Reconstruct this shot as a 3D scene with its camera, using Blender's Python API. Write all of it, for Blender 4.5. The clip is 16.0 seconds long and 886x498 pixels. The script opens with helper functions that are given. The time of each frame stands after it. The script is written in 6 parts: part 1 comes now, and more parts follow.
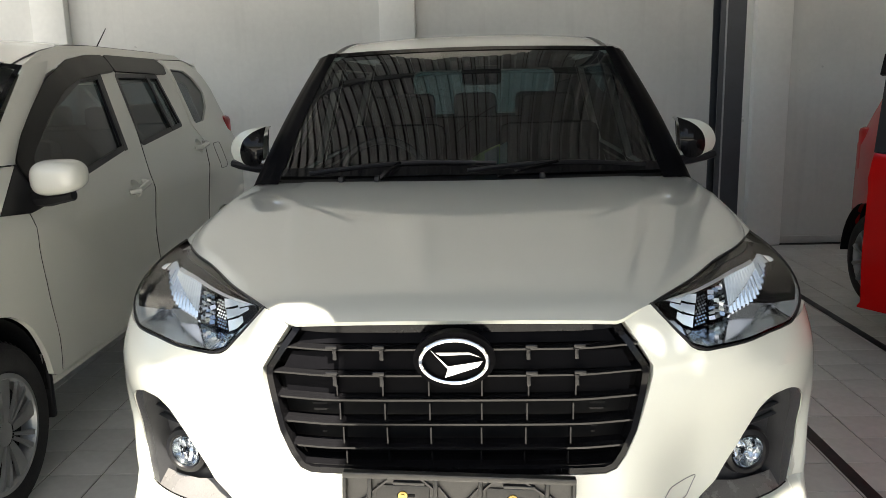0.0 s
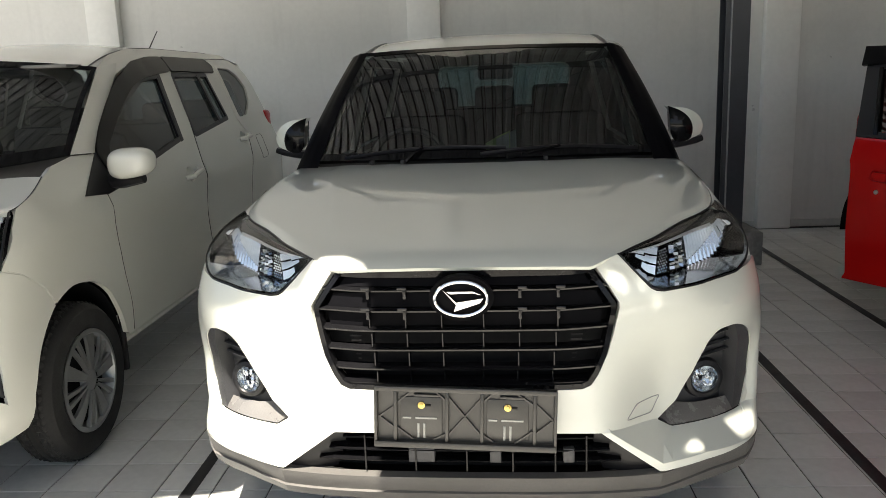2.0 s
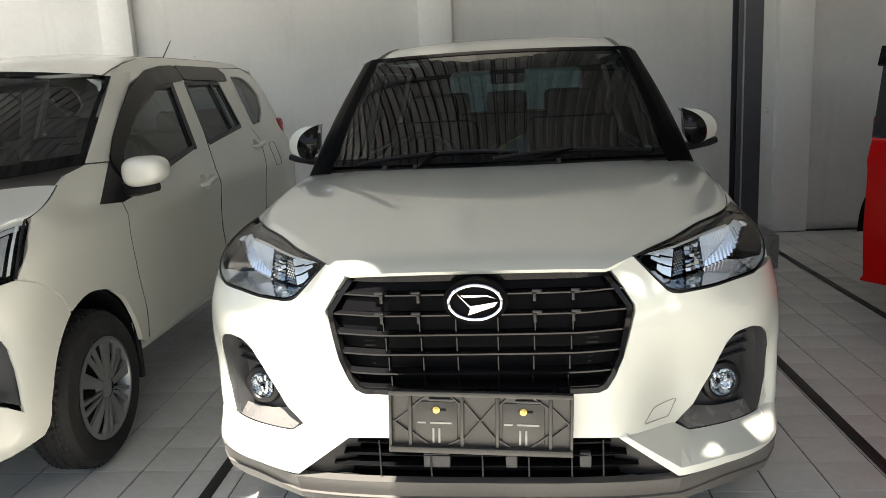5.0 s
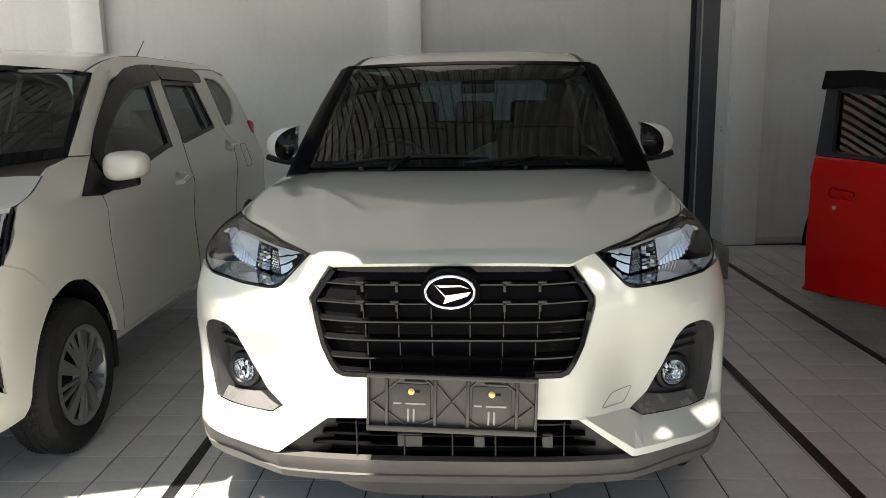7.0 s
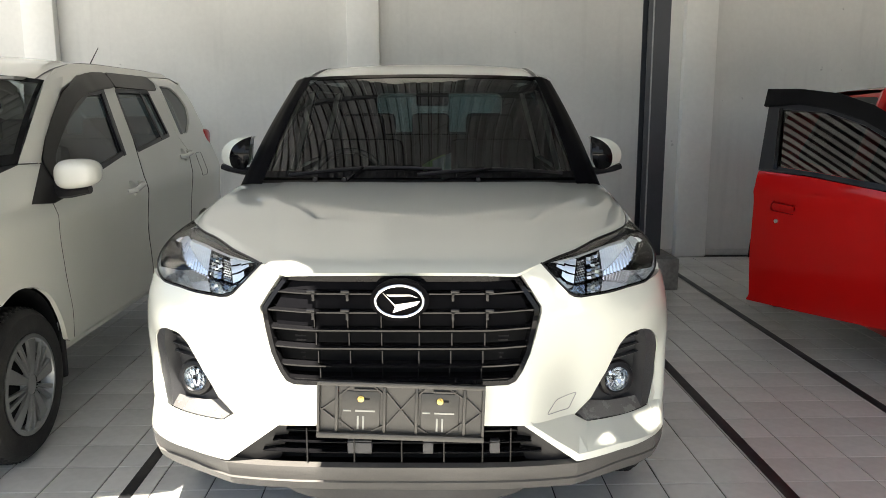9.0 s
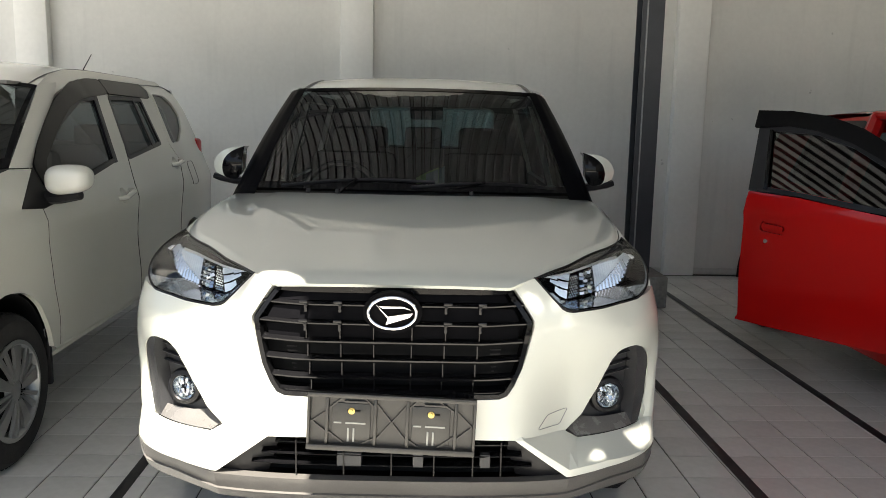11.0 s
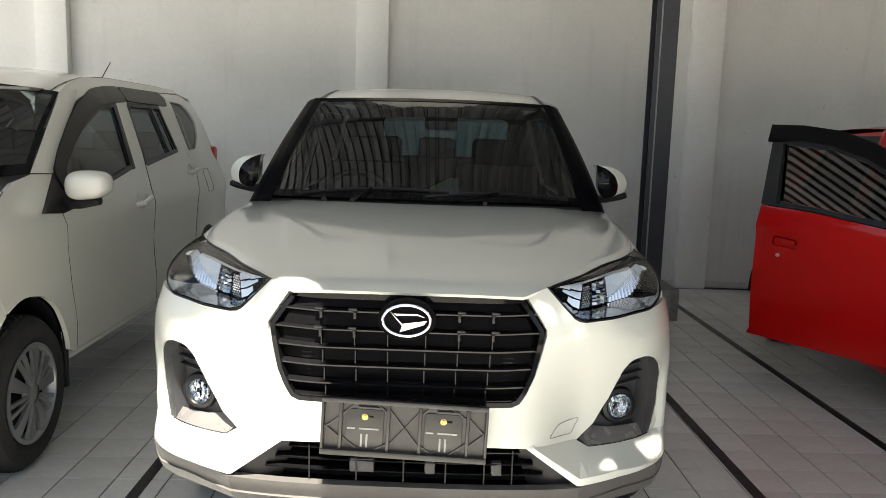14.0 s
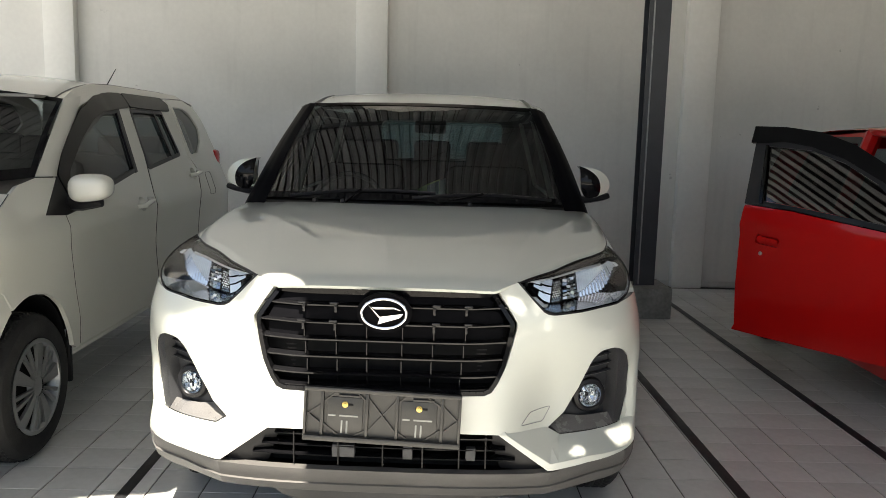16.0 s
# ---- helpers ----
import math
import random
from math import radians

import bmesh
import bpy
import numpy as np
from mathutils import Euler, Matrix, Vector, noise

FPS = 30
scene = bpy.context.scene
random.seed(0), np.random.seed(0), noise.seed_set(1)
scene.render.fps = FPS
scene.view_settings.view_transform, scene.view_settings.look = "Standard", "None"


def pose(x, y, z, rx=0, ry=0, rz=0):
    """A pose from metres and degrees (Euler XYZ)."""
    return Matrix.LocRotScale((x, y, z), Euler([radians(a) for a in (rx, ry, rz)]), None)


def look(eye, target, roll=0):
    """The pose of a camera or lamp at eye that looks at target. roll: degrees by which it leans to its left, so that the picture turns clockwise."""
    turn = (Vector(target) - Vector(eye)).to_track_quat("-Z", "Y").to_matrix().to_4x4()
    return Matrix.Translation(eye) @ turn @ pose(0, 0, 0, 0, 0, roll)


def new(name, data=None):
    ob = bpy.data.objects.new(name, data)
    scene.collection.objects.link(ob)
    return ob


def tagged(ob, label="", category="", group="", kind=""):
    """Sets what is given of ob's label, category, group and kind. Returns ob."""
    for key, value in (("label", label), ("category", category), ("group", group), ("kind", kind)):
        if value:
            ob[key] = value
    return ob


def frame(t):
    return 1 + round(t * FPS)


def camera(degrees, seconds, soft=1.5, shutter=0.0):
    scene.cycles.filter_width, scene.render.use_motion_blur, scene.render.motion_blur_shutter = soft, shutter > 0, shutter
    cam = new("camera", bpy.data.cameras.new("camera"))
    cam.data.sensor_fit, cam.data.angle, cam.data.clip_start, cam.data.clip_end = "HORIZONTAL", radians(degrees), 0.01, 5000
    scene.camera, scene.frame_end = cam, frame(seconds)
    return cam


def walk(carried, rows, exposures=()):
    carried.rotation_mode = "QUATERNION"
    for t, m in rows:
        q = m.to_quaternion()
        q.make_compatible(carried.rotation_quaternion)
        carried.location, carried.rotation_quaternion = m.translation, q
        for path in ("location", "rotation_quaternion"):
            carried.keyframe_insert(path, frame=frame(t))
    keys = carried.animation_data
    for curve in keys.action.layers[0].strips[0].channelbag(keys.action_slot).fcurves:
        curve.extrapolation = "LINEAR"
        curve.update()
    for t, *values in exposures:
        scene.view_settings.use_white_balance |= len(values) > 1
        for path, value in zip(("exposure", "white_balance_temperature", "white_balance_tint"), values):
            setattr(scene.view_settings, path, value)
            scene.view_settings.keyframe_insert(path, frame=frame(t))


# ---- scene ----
cam = camera(58.5, 16.0, soft=0.7)
PATH = [
    (0, (0.016, -0.009, 1.373), (-0.027, 1.949, 0.969), -1.5),
    (0.5, (0.009, -0.114, 1.373), (-0.044, 1.842, 0.955), -1.7),
    (1, (0.037, -0.23, 1.374), (-0.027, 1.725, 0.956), -1.8),
    (1.5, (0.062, -0.366, 1.37), (-0.027, 1.587, 0.949), -1.9),
    (2, (0.078, -0.434, 1.379), (-0.044, 1.518, 0.961), -2.2),
    (2.5, (0.084, -0.449, 1.375), (-0.064, 1.503, 0.962), -2.1),
    (3, (0.083, -0.441, 1.371), (-0.082, 1.509, 0.959), -2.2),
    (3.5, (0.078, -0.425, 1.371), (-0.095, 1.525, 0.961), -2.2),
    (4, (0.077, -0.422, 1.367), (-0.101, 1.528, 0.96), -2.5),
    (6.3, (0.071, -0.474, 1.37), (-0.016, 1.487, 0.989), -2.0),
    (6.5, (0.058, -0.506, 1.36), (-0.013, 1.457, 0.982), -1.4),
    (7, (0.034, -0.592, 1.356), (-0.015, 1.372, 0.98), -0.9),
    (7.5, (0.048, -0.631, 1.363), (0.027, 1.333, 0.987), -0.9),
    (8, (0.051, -0.638, 1.36), (0.065, 1.327, 0.988), -0.7),
    (8.5, (0.059, -0.643, 1.365), (0.094, 1.323, 1.001), -0.4),
    (9, (0.063, -0.64, 1.364), (0.115, 1.328, 1.013), -0.1),
    (9.5, (0.06, -0.639, 1.361), (0.129, 1.331, 1.025), 0.3),
    (12, (0.041, -0.64, 1.359), (0.116, 1.335, 1.048), 1.6),
    (12.5, (0.041, -0.653, 1.365), (0.112, 1.321, 1.057), 1.8),
    (13, (0.04, -0.666, 1.366), (0.108, 1.31, 1.064), 1.8),
    (13.5, (0.036, -0.67, 1.362), (0.099, 1.308, 1.07), 1.8),
    (14, (0.033, -0.666, 1.358), (0.089, 1.312, 1.069), 1.8),
    (14.5, (0.026, -0.669, 1.358), (0.077, 1.309, 1.072), 1.8),
    (15, (0.04, -0.679, 1.358), (0.085, 1.299, 1.071), 1.7),
    (15.5, (0.09, -0.715, 1.363), (0.131, 1.264, 1.081), 1.6),
    (16, (0.132, -0.798, 1.363), (0.162, 1.182, 1.08), 1.5),
]
LIGHT = [(0.0, 2.05), (1.0, 2.12), (1.5, 1.67), (2.0, 1.84), (2.5, 1.83), (3.0, 1.68), (4.0, 1.75), (6.5, 2.33), (7.0, 1.65), (7.5, 2.19), (8.0, 2.25), (8.5, 2.1), (9.0, 2.34), (9.5, 2.26), (12.0, 1.97), (12.5, 2.1), (14.0, 2.07), (15.5, 1.93), (16.0, 1.85)]
walk(cam, [(t, look(eye, target, roll)) for t, eye, target, roll in PATH], [(t, stops, 7150, 10) for t, stops in LIGHT])

# ---- daylight ----
world = bpy.data.worlds.new("sky")
scene.world = world
world.use_nodes = True
wn = world.node_tree.nodes
sky = wn.new("ShaderNodeTexSky")
sky.sky_type = "NISHITA"
sky.sun_disc = False
SUN_ELEV, SUN_AZ = 62.0, 0.0
sky.sun_elevation = radians(SUN_ELEV)
sky.sun_rotation = radians(180.0 - SUN_AZ)
sky.dust_density = 2.0
world.node_tree.links.new(sky.outputs[0], wn["Background"].inputs[0])
wn["Background"].inputs[1].default_value = 0.055

sun = new("sun", bpy.data.lights.new("sun", "SUN"))
sun.data.energy = 5.0
sun.data.angle = radians(0.35)
sun.data.color = (1.0, 0.965, 0.91)
sun_from = Vector((math.sin(radians(SUN_AZ)) * math.cos(radians(SUN_ELEV)), -math.cos(radians(SUN_AZ)) * math.cos(radians(SUN_ELEV)), math.sin(radians(SUN_ELEV))))
sun.matrix_world = look(sun_from * 30, (0, 0, 0))

# ---- materials ----
def mat(name, color, rough=0.5, metal=0.0, coat=0.0, coat_rough=0.03, grain=0.0, grain_scale=60.0, wear=0.0, wear_scale=3.0, bump=0.0, spec=0.5, each=0.0):
    """A principled material with fine grain, broad wear and a light bump, in object space."""
    m = bpy.data.materials.new(name)
    m.use_nodes = True
    n, l = m.node_tree.nodes, m.node_tree.links
    b = n["Principled BSDF"]
    b.inputs["Roughness"].default_value = rough
    b.inputs["Metallic"].default_value = metal
    b.inputs["Coat Weight"].default_value = coat
    b.inputs["Coat Roughness"].default_value = coat_rough
    b.inputs["Specular IOR Level"].default_value = spec
    b.inputs["Base Color"].default_value = (*color, 1)
    if not (grain or wear or bump or each):
        return m
    co = n.new("ShaderNodeTexCoord")
    src = None

    def shade(prev, fac_socket, amount):
        mix = n.new("ShaderNodeMix")
        mix.data_type = "RGBA"
        mix.blend_type = "MULTIPLY"
        mix.inputs[0].default_value = 1.0
        ramp = n.new("ShaderNodeMapRange")
        ramp.inputs[1].default_value, ramp.inputs[2].default_value = 0.3, 0.7
        ramp.inputs[3].default_value, ramp.inputs[4].default_value = 1.0 - amount, 1.0 + amount * 0.5
        l.new(fac_socket, ramp.inputs[0])
        if prev is None:
            mix.inputs[6].default_value = (*color, 1)
        else:
            l.new(prev, mix.inputs[6])
        l.new(ramp.outputs[0], mix.inputs[7])
        return mix.outputs[2]

    fine = n.new("ShaderNodeTexNoise")
    fine.inputs["Scale"].default_value = grain_scale
    fine.inputs["Detail"].default_value = 6
    l.new(co.outputs["Object"], fine.inputs["Vector"])
    if grain:
        src = shade(src, fine.outputs[0], grain)
    if wear:
        broad = n.new("ShaderNodeTexNoise")
        broad.inputs["Scale"].default_value = wear_scale
        broad.inputs["Detail"].default_value = 8
        broad.inputs["Roughness"].default_value = 0.65
        l.new(co.outputs["Object"], broad.inputs["Vector"])
        src = shade(src, broad.outputs[0], wear)
        if coat:
            broad.inputs["Detail"].default_value = 2
        rr = n.new("ShaderNodeMapRange")
        rr.inputs[1].default_value, rr.inputs[2].default_value = 0.3, 0.7
        rr.inputs[3].default_value, rr.inputs[4].default_value = rough * 0.85, min(1, rough * 1.2)
        l.new(broad.outputs[0], rr.inputs[0])
        if not coat:
            l.new(rr.outputs[0], b.inputs["Roughness"])
    if each:
        info = n.new("ShaderNodeObjectInfo")
        src = shade(src, info.outputs["Random"], each)
    if src is not None:
        l.new(src, b.inputs["Base Color"])
    if bump:
        bp = n.new("ShaderNodeBump")
        bp.inputs["Strength"].default_value = bump
        bp.inputs["Distance"].default_value = 0.002
        l.new(fine.outputs[0], bp.inputs["Height"])
        l.new(bp.outputs[0], b.inputs["Normal"])
    return m


def glass(name, tint, gloss_rough=0.0, ior=1.5, boost=1.0):
    """Thin pane: tinted see-through with a Fresnel gloss."""
    m = bpy.data.materials.new(name)
    m.use_nodes = True
    n, l = m.node_tree.nodes, m.node_tree.links
    n.remove(n["Principled BSDF"])
    tr, gl, mx, fr = n.new("ShaderNodeBsdfTransparent"), n.new("ShaderNodeBsdfGlossy"), n.new("ShaderNodeMixShader"), n.new("ShaderNodeFresnel")
    tr.inputs[0].default_value = (*tint, 1)
    gl.inputs["Roughness"].default_value = gloss_rough
    fr.inputs[0].default_value = ior
    mul = n.new("ShaderNodeMath")
    mul.operation = "MULTIPLY"
    mul.use_clamp = True
    mul.inputs[1].default_value = boost
    l.new(fr.outputs[0], mul.inputs[0])
    l.new(mul.outputs[0], mx.inputs[0])
    l.new(tr.outputs[0], mx.inputs[1])
    l.new(gl.outputs[0], mx.inputs[2])
    l.new(mx.outputs[0], n["Material Output"].inputs[0])
    return m


PAINT = mat("pearl_white_paint", (0.67, 0.69, 0.63), 0.3, 0.0, 1.0, 0.01, grain=0.015, grain_scale=900, wear=0.015, wear_scale=0.8)
PAINT_OLD = mat("white_paint", (0.70, 0.70, 0.635), 0.38, 0.0, 1.0, 0.012, grain=0.02, grain_scale=700, wear=0.05, wear_scale=1.2)
RED = mat("red_paint", (0.48, 0.004, 0.004), 0.35, 0.0, 0.7, 0.01, spec=0.15, grain=0.04, grain_scale=900, wear=0.05, wear_scale=1.5)
GLOSS_BLACK = mat("gloss_black_plastic", (0.006, 0.006, 0.0068), 0.07, spec=0.22, grain=0.15, wear=0.2, wear_scale=6)
PILLAR_BLACK = mat("pillar_film", (0.005, 0.005, 0.006), 0.4, spec=0.02, grain=0.1, wear=0.2, wear_scale=5)
# paler copy of the bezel grey, with the sun on the shelf painted in
SHELF_SUNLIT = mat("sunlit_glossy_bezel", (0.15, 0.145, 0.14), 0.26, spec=0.9, grain=0.15, grain_scale=300, wear=0.2, wear_scale=8, bump=0.15)
GRILLE_BAR = mat("grille_bar_plastic", (0.008, 0.008, 0.009), 0.13, spec=0.35, grain=0.15, grain_scale=300, wear=0.2, wear_scale=6)
SATIN_BLACK = mat("satin_black_plastic", (0.011, 0.011, 0.013), 0.36, spec=0.3, grain=0.15, grain_scale=300, wear=0.2, wear_scale=5, bump=0.1)
TRIM_GREY = mat("moulded_grey_plastic", (0.042, 0.043, 0.047), 0.42, grain=0.2, grain_scale=400, wear=0.25, wear_scale=5, bump=0.25)
LIP_GREY = mat("dusty_grey_plastic", (0.125, 0.120, 0.113), 0.5, grain=0.15, grain_scale=300, wear=0.2, wear_scale=4, bump=0.2)
HOLDER = mat("plate_holder_plastic", (0.050, 0.048, 0.043), 0.34, grain=0.12, grain_scale=200, wear=0.3, wear_scale=14, bump=0.1)
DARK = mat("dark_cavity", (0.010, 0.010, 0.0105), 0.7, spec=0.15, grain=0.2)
RUBBER = mat("tyre_rubber", (0.015, 0.015, 0.015), 0.75, grain=0.25, grain_scale=150, wear=0.25, wear_scale=8, bump=0.3)
CHROME = mat("chrome", (0.86, 0.86, 0.87), 0.07, 1.0, wear=0.05, wear_scale=20)
SILVER = mat("silver_wheel_paint", (0.31, 0.32, 0.32), 0.32, 0.7, grain=0.08, grain_scale=500, wear=0.15, wear_scale=10)
BRASS = mat("brass", (0.7, 0.5, 0.16), 0.3, 1.0, wear=0.2, wear_scale=60)
REFLECTOR = mat("lamp_reflector", (0.93, 0.95, 0.96), 0.13, 0.6, wear=0.1, wear_scale=30)
LENS = glass("clear_lens", (0.93, 0.95, 0.96), 0.0, 1.45, 0.6)
DOOR_TINT = glass("reflecting_tinted_glass", (0.05, 0.052, 0.046), 0.0, 1.52, 2.3)
TINT = glass("tinted_glass", (0.15, 0.23, 0.23), 0.0, 1.52, 2.5)
TINT_TAIL = glass("pale_blue_green_glass", (0.58, 0.76, 0.78), 0.0, 1.5, 1.0)
TINT_FRONT = glass("clear_green_windscreen", (0.40, 0.46, 0.45), 0.0, 1.52, 2.2)
SMOKED_CHROME = mat("smoked_lamp_chrome", (0.50, 0.55, 0.60), 0.1, 1.0, wear=0.15, wear_scale=30)
PIPE_GREY = mat("grey_conduit_plastic", (0.30, 0.31, 0.32), 0.4, grain=0.1, wear=0.2, wear_scale=6)
TINT_DARK = glass("dark_tinted_glass", (0.20, 0.25, 0.26), 0.0, 1.52, 1.0)
SMOKED = mat("smoked_visor", (0.005, 0.005, 0.0055), 0.2, spec=0.10, grain=0.1, wear=0.2, wear_scale=5)
SLOT = mat("pale_slot", (0.42, 0.42, 0.39), 0.5, grain=0.1, wear=0.2, wear_scale=40)
FABRIC = mat("seat_fabric", (0.004, 0.0043, 0.005), 0.9, spec=0.04, grain=0.3, grain_scale=300, bump=0.3)
BEIGE = mat("pale_seat_fabric", (0.22, 0.22, 0.21), 0.9, grain=0.2, grain_scale=300, bump=0.3)
DASH = mat("dashboard_plastic", (0.005, 0.005, 0.0053), 0.6, spec=0.04, grain=0.2, grain_scale=300, bump=0.3)
PAPER = mat("paper", (0.88, 0.9, 0.86), 0.7, grain=0.05, wear=0.06, wear_scale=20)
GREEN_CARD = mat("green_card", (0.70, 0.90, 0.36), 0.6, grain=0.05, wear=0.1, wear_scale=20)
PLASTER_POST = mat("smooth_painted_plaster", (0.83, 0.83, 0.80), 0.6, grain=0.03, grain_scale=25, wear=0.06, wear_scale=0.9, bump=0.15)
PLASTER = mat("painted_plaster", (0.72, 0.718, 0.69), 0.75, grain=0.03, grain_scale=25, wear=0.12, wear_scale=0.9, bump=0.2)
# run-down streaks and small specks on the plaster
n_, l_ = PLASTER.node_tree.nodes, PLASTER.node_tree.links
pb = n_["Principled BSDF"]
co_, mp_, ns_ = n_.new("ShaderNodeTexCoord"), n_.new("ShaderNodeMapping"), n_.new("ShaderNodeTexNoise")
mp_.inputs["Scale"].default_value = (5.0, 5.0, 0.35)
ns_.inputs["Scale"].default_value = 2.0
ns_.inputs["Detail"].default_value = 5
l_.new(co_.outputs["Object"], mp_.inputs["Vector"])
l_.new(mp_.outputs[0], ns_.inputs["Vector"])
sp_ = n_.new("ShaderNodeTexNoise")
sp_.inputs["Scale"].default_value = 9.0
sp_.inputs["Detail"].default_value = 4
l_.new(co_.outputs["Object"], sp_.inputs["Vector"])
for tex, lo, hi, low in ((ns_, 0.55, 0.75, 0.92), (sp_, 0.74, 0.77, 0.72)):
    rg, mul_ = n_.new("ShaderNodeMapRange"), n_.new("ShaderNodeMix")
    mul_.data_type, mul_.blend_type = "RGBA", "MULTIPLY"
    mul_.inputs[0].default_value = 1.0
    rg.inputs[1].default_value, rg.inputs[2].default_value = lo, hi
    rg.inputs[3].default_value, rg.inputs[4].default_value = 1.0, low
    l_.new(tex.outputs[0], rg.inputs[0])
    l_.new(pb.inputs["Base Color"].links[0].from_socket, mul_.inputs[6])
    l_.new(rg.outputs[0], mul_.inputs[7])
    l_.new(mul_.outputs[2], pb.inputs["Base Color"])
CONCRETE = mat("grey_concrete", (0.26, 0.26, 0.25), 0.85, grain=0.2, grain_scale=40, wear=0.3, wear_scale=6, bump=0.5)
STEEL = mat("dark_painted_steel", (0.035, 0.04, 0.05), 0.42, 0.0, grain=0.1, grain_scale=120, wear=0.25, wear_scale=5, bump=0.1)
ROOFING = mat("pale_metal_roofing", (0.19, 0.205, 0.22), 0.45, 0.0, grain=0.1, grain_scale=20, wear=0.25, wear_scale=1.5)
TILE = mat("glazed_floor_tile", (0.72, 0.72, 0.69), 0.22, grain=0.05, grain_scale=30, wear=0.10, wear_scale=2.2, bump=0.02, each=0.05)
GROUT = mat("dark_grout", (0.05, 0.047, 0.044), 0.9, grain=0.3, grain_scale=60, bump=0.3)
TAPE = mat("black_floor_tape", (0.016, 0.016, 0.019), 0.55, grain=0.3, grain_scale=70, wear=0.4, wear_scale=9, bump=0.2)
WHITE_TRIM = mat("white_skirting_tile", (0.62, 0.62, 0.59), 0.35, grain=0.05, wear=0.15, wear_scale=3)
GROUND = mat("outdoor_paving", (0.55, 0.535, 0.50), 0.85, grain=0.2, grain_scale=15, wear=0.2, wear_scale=1.2, bump=0.3)


ROOFING_OLD = mat("weathered_metal_roofing", (0.125, 0.135, 0.145), 0.5, 0.0, grain=0.1, grain_scale=20, wear=0.25, wear_scale=1.5)
# dark colour for the shaded sides of the roof ribs
RIB_SHADE = mat("dark_rib_shade", (0.025, 0.025, 0.026), 0.6, grain=0.3, grain_scale=30)
LIGHT_GUIDE = mat("milky_light_guide", (0.85, 0.86, 0.86), 0.2, coat=0.6, wear=0.03, wear_scale=20)

# ---- mesh helpers ----
def done(name, bm, material, parent=None, label="", smooth=True, sharp=38):
    me = bpy.data.meshes.new(name)
    bm.normal_update()
    bm.to_mesh(me)
    bm.free()
    me.materials.append(material)
    if smooth:
        me.polygons.foreach_set("use_smooth", [True] * len(me.polygons))
        me.set_sharp_from_angle(angle=radians(sharp))
    ob = new(name, me)
    if parent is not None:
        ob.parent = parent
    if label:
        ob["label"] = label
    return ob


def part(name, bm, material, parent, label="", smooth=True, sharp=38):
    return done(name, bm, material, parent, label, smooth, sharp)


def thing(name, m, label, category, group="", kind=""):
    ob = new(name)
    ob.empty_display_size = 0.1
    ob.matrix_world = m
    return tagged(ob, label, category, group, kind)


def curve(*pts):
    """A smooth function through the points, with no overshoot."""
    xs = [p[0] for p in pts]
    ys = [p[1] for p in pts]
    h = [b - a for a, b in zip(xs, xs[1:])]
    d = [(b - a) / k for a, b, k in zip(ys, ys[1:], h)]
    m = [d[0]] + [2 * a * b / (a + b) if a * b > 0 else 0.0 for a, b in zip(d, d[1:])] + [d[-1]]

    def f(x):
        if x <= xs[0]:
            return ys[0] + m[0] * (x - xs[0])
        if x >= xs[-1]:
            return ys[-1] + m[-1] * (x - xs[-1])
        i = 0
        while x > xs[i + 1]:
            i += 1
        t = (x - xs[i]) / h[i]
        return (2 * t**3 - 3 * t**2 + 1) * ys[i] + (t**3 - 2 * t * t + t) * h[i] * m[i] + (3 * t * t - 2 * t**3) * ys[i + 1] + (t**3 - t * t) * h[i] * m[i + 1]

    return f


def ease(x, a, b):
    t = min(1.0, max(0.0, (x - a) / (b - a)))
    return t * t * (3 - 2 * t)


def rounded(poly, r, n=4):
    """The outline with its corners rounded; r is one radius or one for each corner."""
    out = []
    k = len(poly)
    for i in range(k):
        rad = r[i] if isinstance(r, (list, tuple)) else r
        p, q, s = Vector(poly[i - 1]), Vector(poly[i]), Vector(poly[(i + 1) % k])
        if rad <= 0:
            out.append(tuple(q))
            continue
        a = q + (p - q).normalized() * min(rad, (p - q).length * 0.45)
        b = q + (s - q).normalized() * min(rad, (s - q).length * 0.45)
        for j in range(n + 1):
            t = j / n
            out.append(tuple(a * (1 - t) ** 2 + q * 2 * t * (1 - t) + b * t * t))
    return out


def mirror(poly):
    return [(-a, b) for a, b in reversed(poly)]


def inset(poly, d):
    """The outline moved inwards by d."""
    k = len(poly)
    area = sum(poly[i - 1][0] * poly[i][1] - poly[i][0] * poly[i - 1][1] for i in range(k))
    sgn = 1 if area > 0 else -1
    out = []
    for i in range(k):
        p, q, s = Vector(poly[i - 1]), Vector(poly[i]), Vector(poly[(i + 1) % k])
        e, f = (q - p), (s - q)
        if e.length < 1e-6 or f.length < 1e-6:
            out.append(tuple(q))
            continue
        e.normalize(), f.normalize()
        n1, n2 = Vector((-e.y, e.x)) * sgn, Vector((-f.y, f.x)) * sgn
        b = n1 + n2
        if b.length < 1e-3:
            b = n1
        b.normalize()
        out.append(tuple(q + b * (d / max(0.4, b.dot(n1)))))
    return out


def inside(x, y, poly):
    c = False
    j = len(poly) - 1
    for i in range(len(poly)):
        xi, yi = poly[i]
        xj, yj = poly[j]
        if (yi > y) != (yj > y) and x < (xj - xi) * (y - yi) / (yj - yi) + xi:
            c = not c
        j = i
    return c


def resample(poly, step):
    out = []
    for i in range(len(poly)):
        p, q = Vector(poly[i]), Vector(poly[(i + 1) % len(poly)])
        k = max(1, int((q - p).length / step + 0.5))
        out += [tuple(p.lerp(q, j / k)) for j in range(k)]
    return out


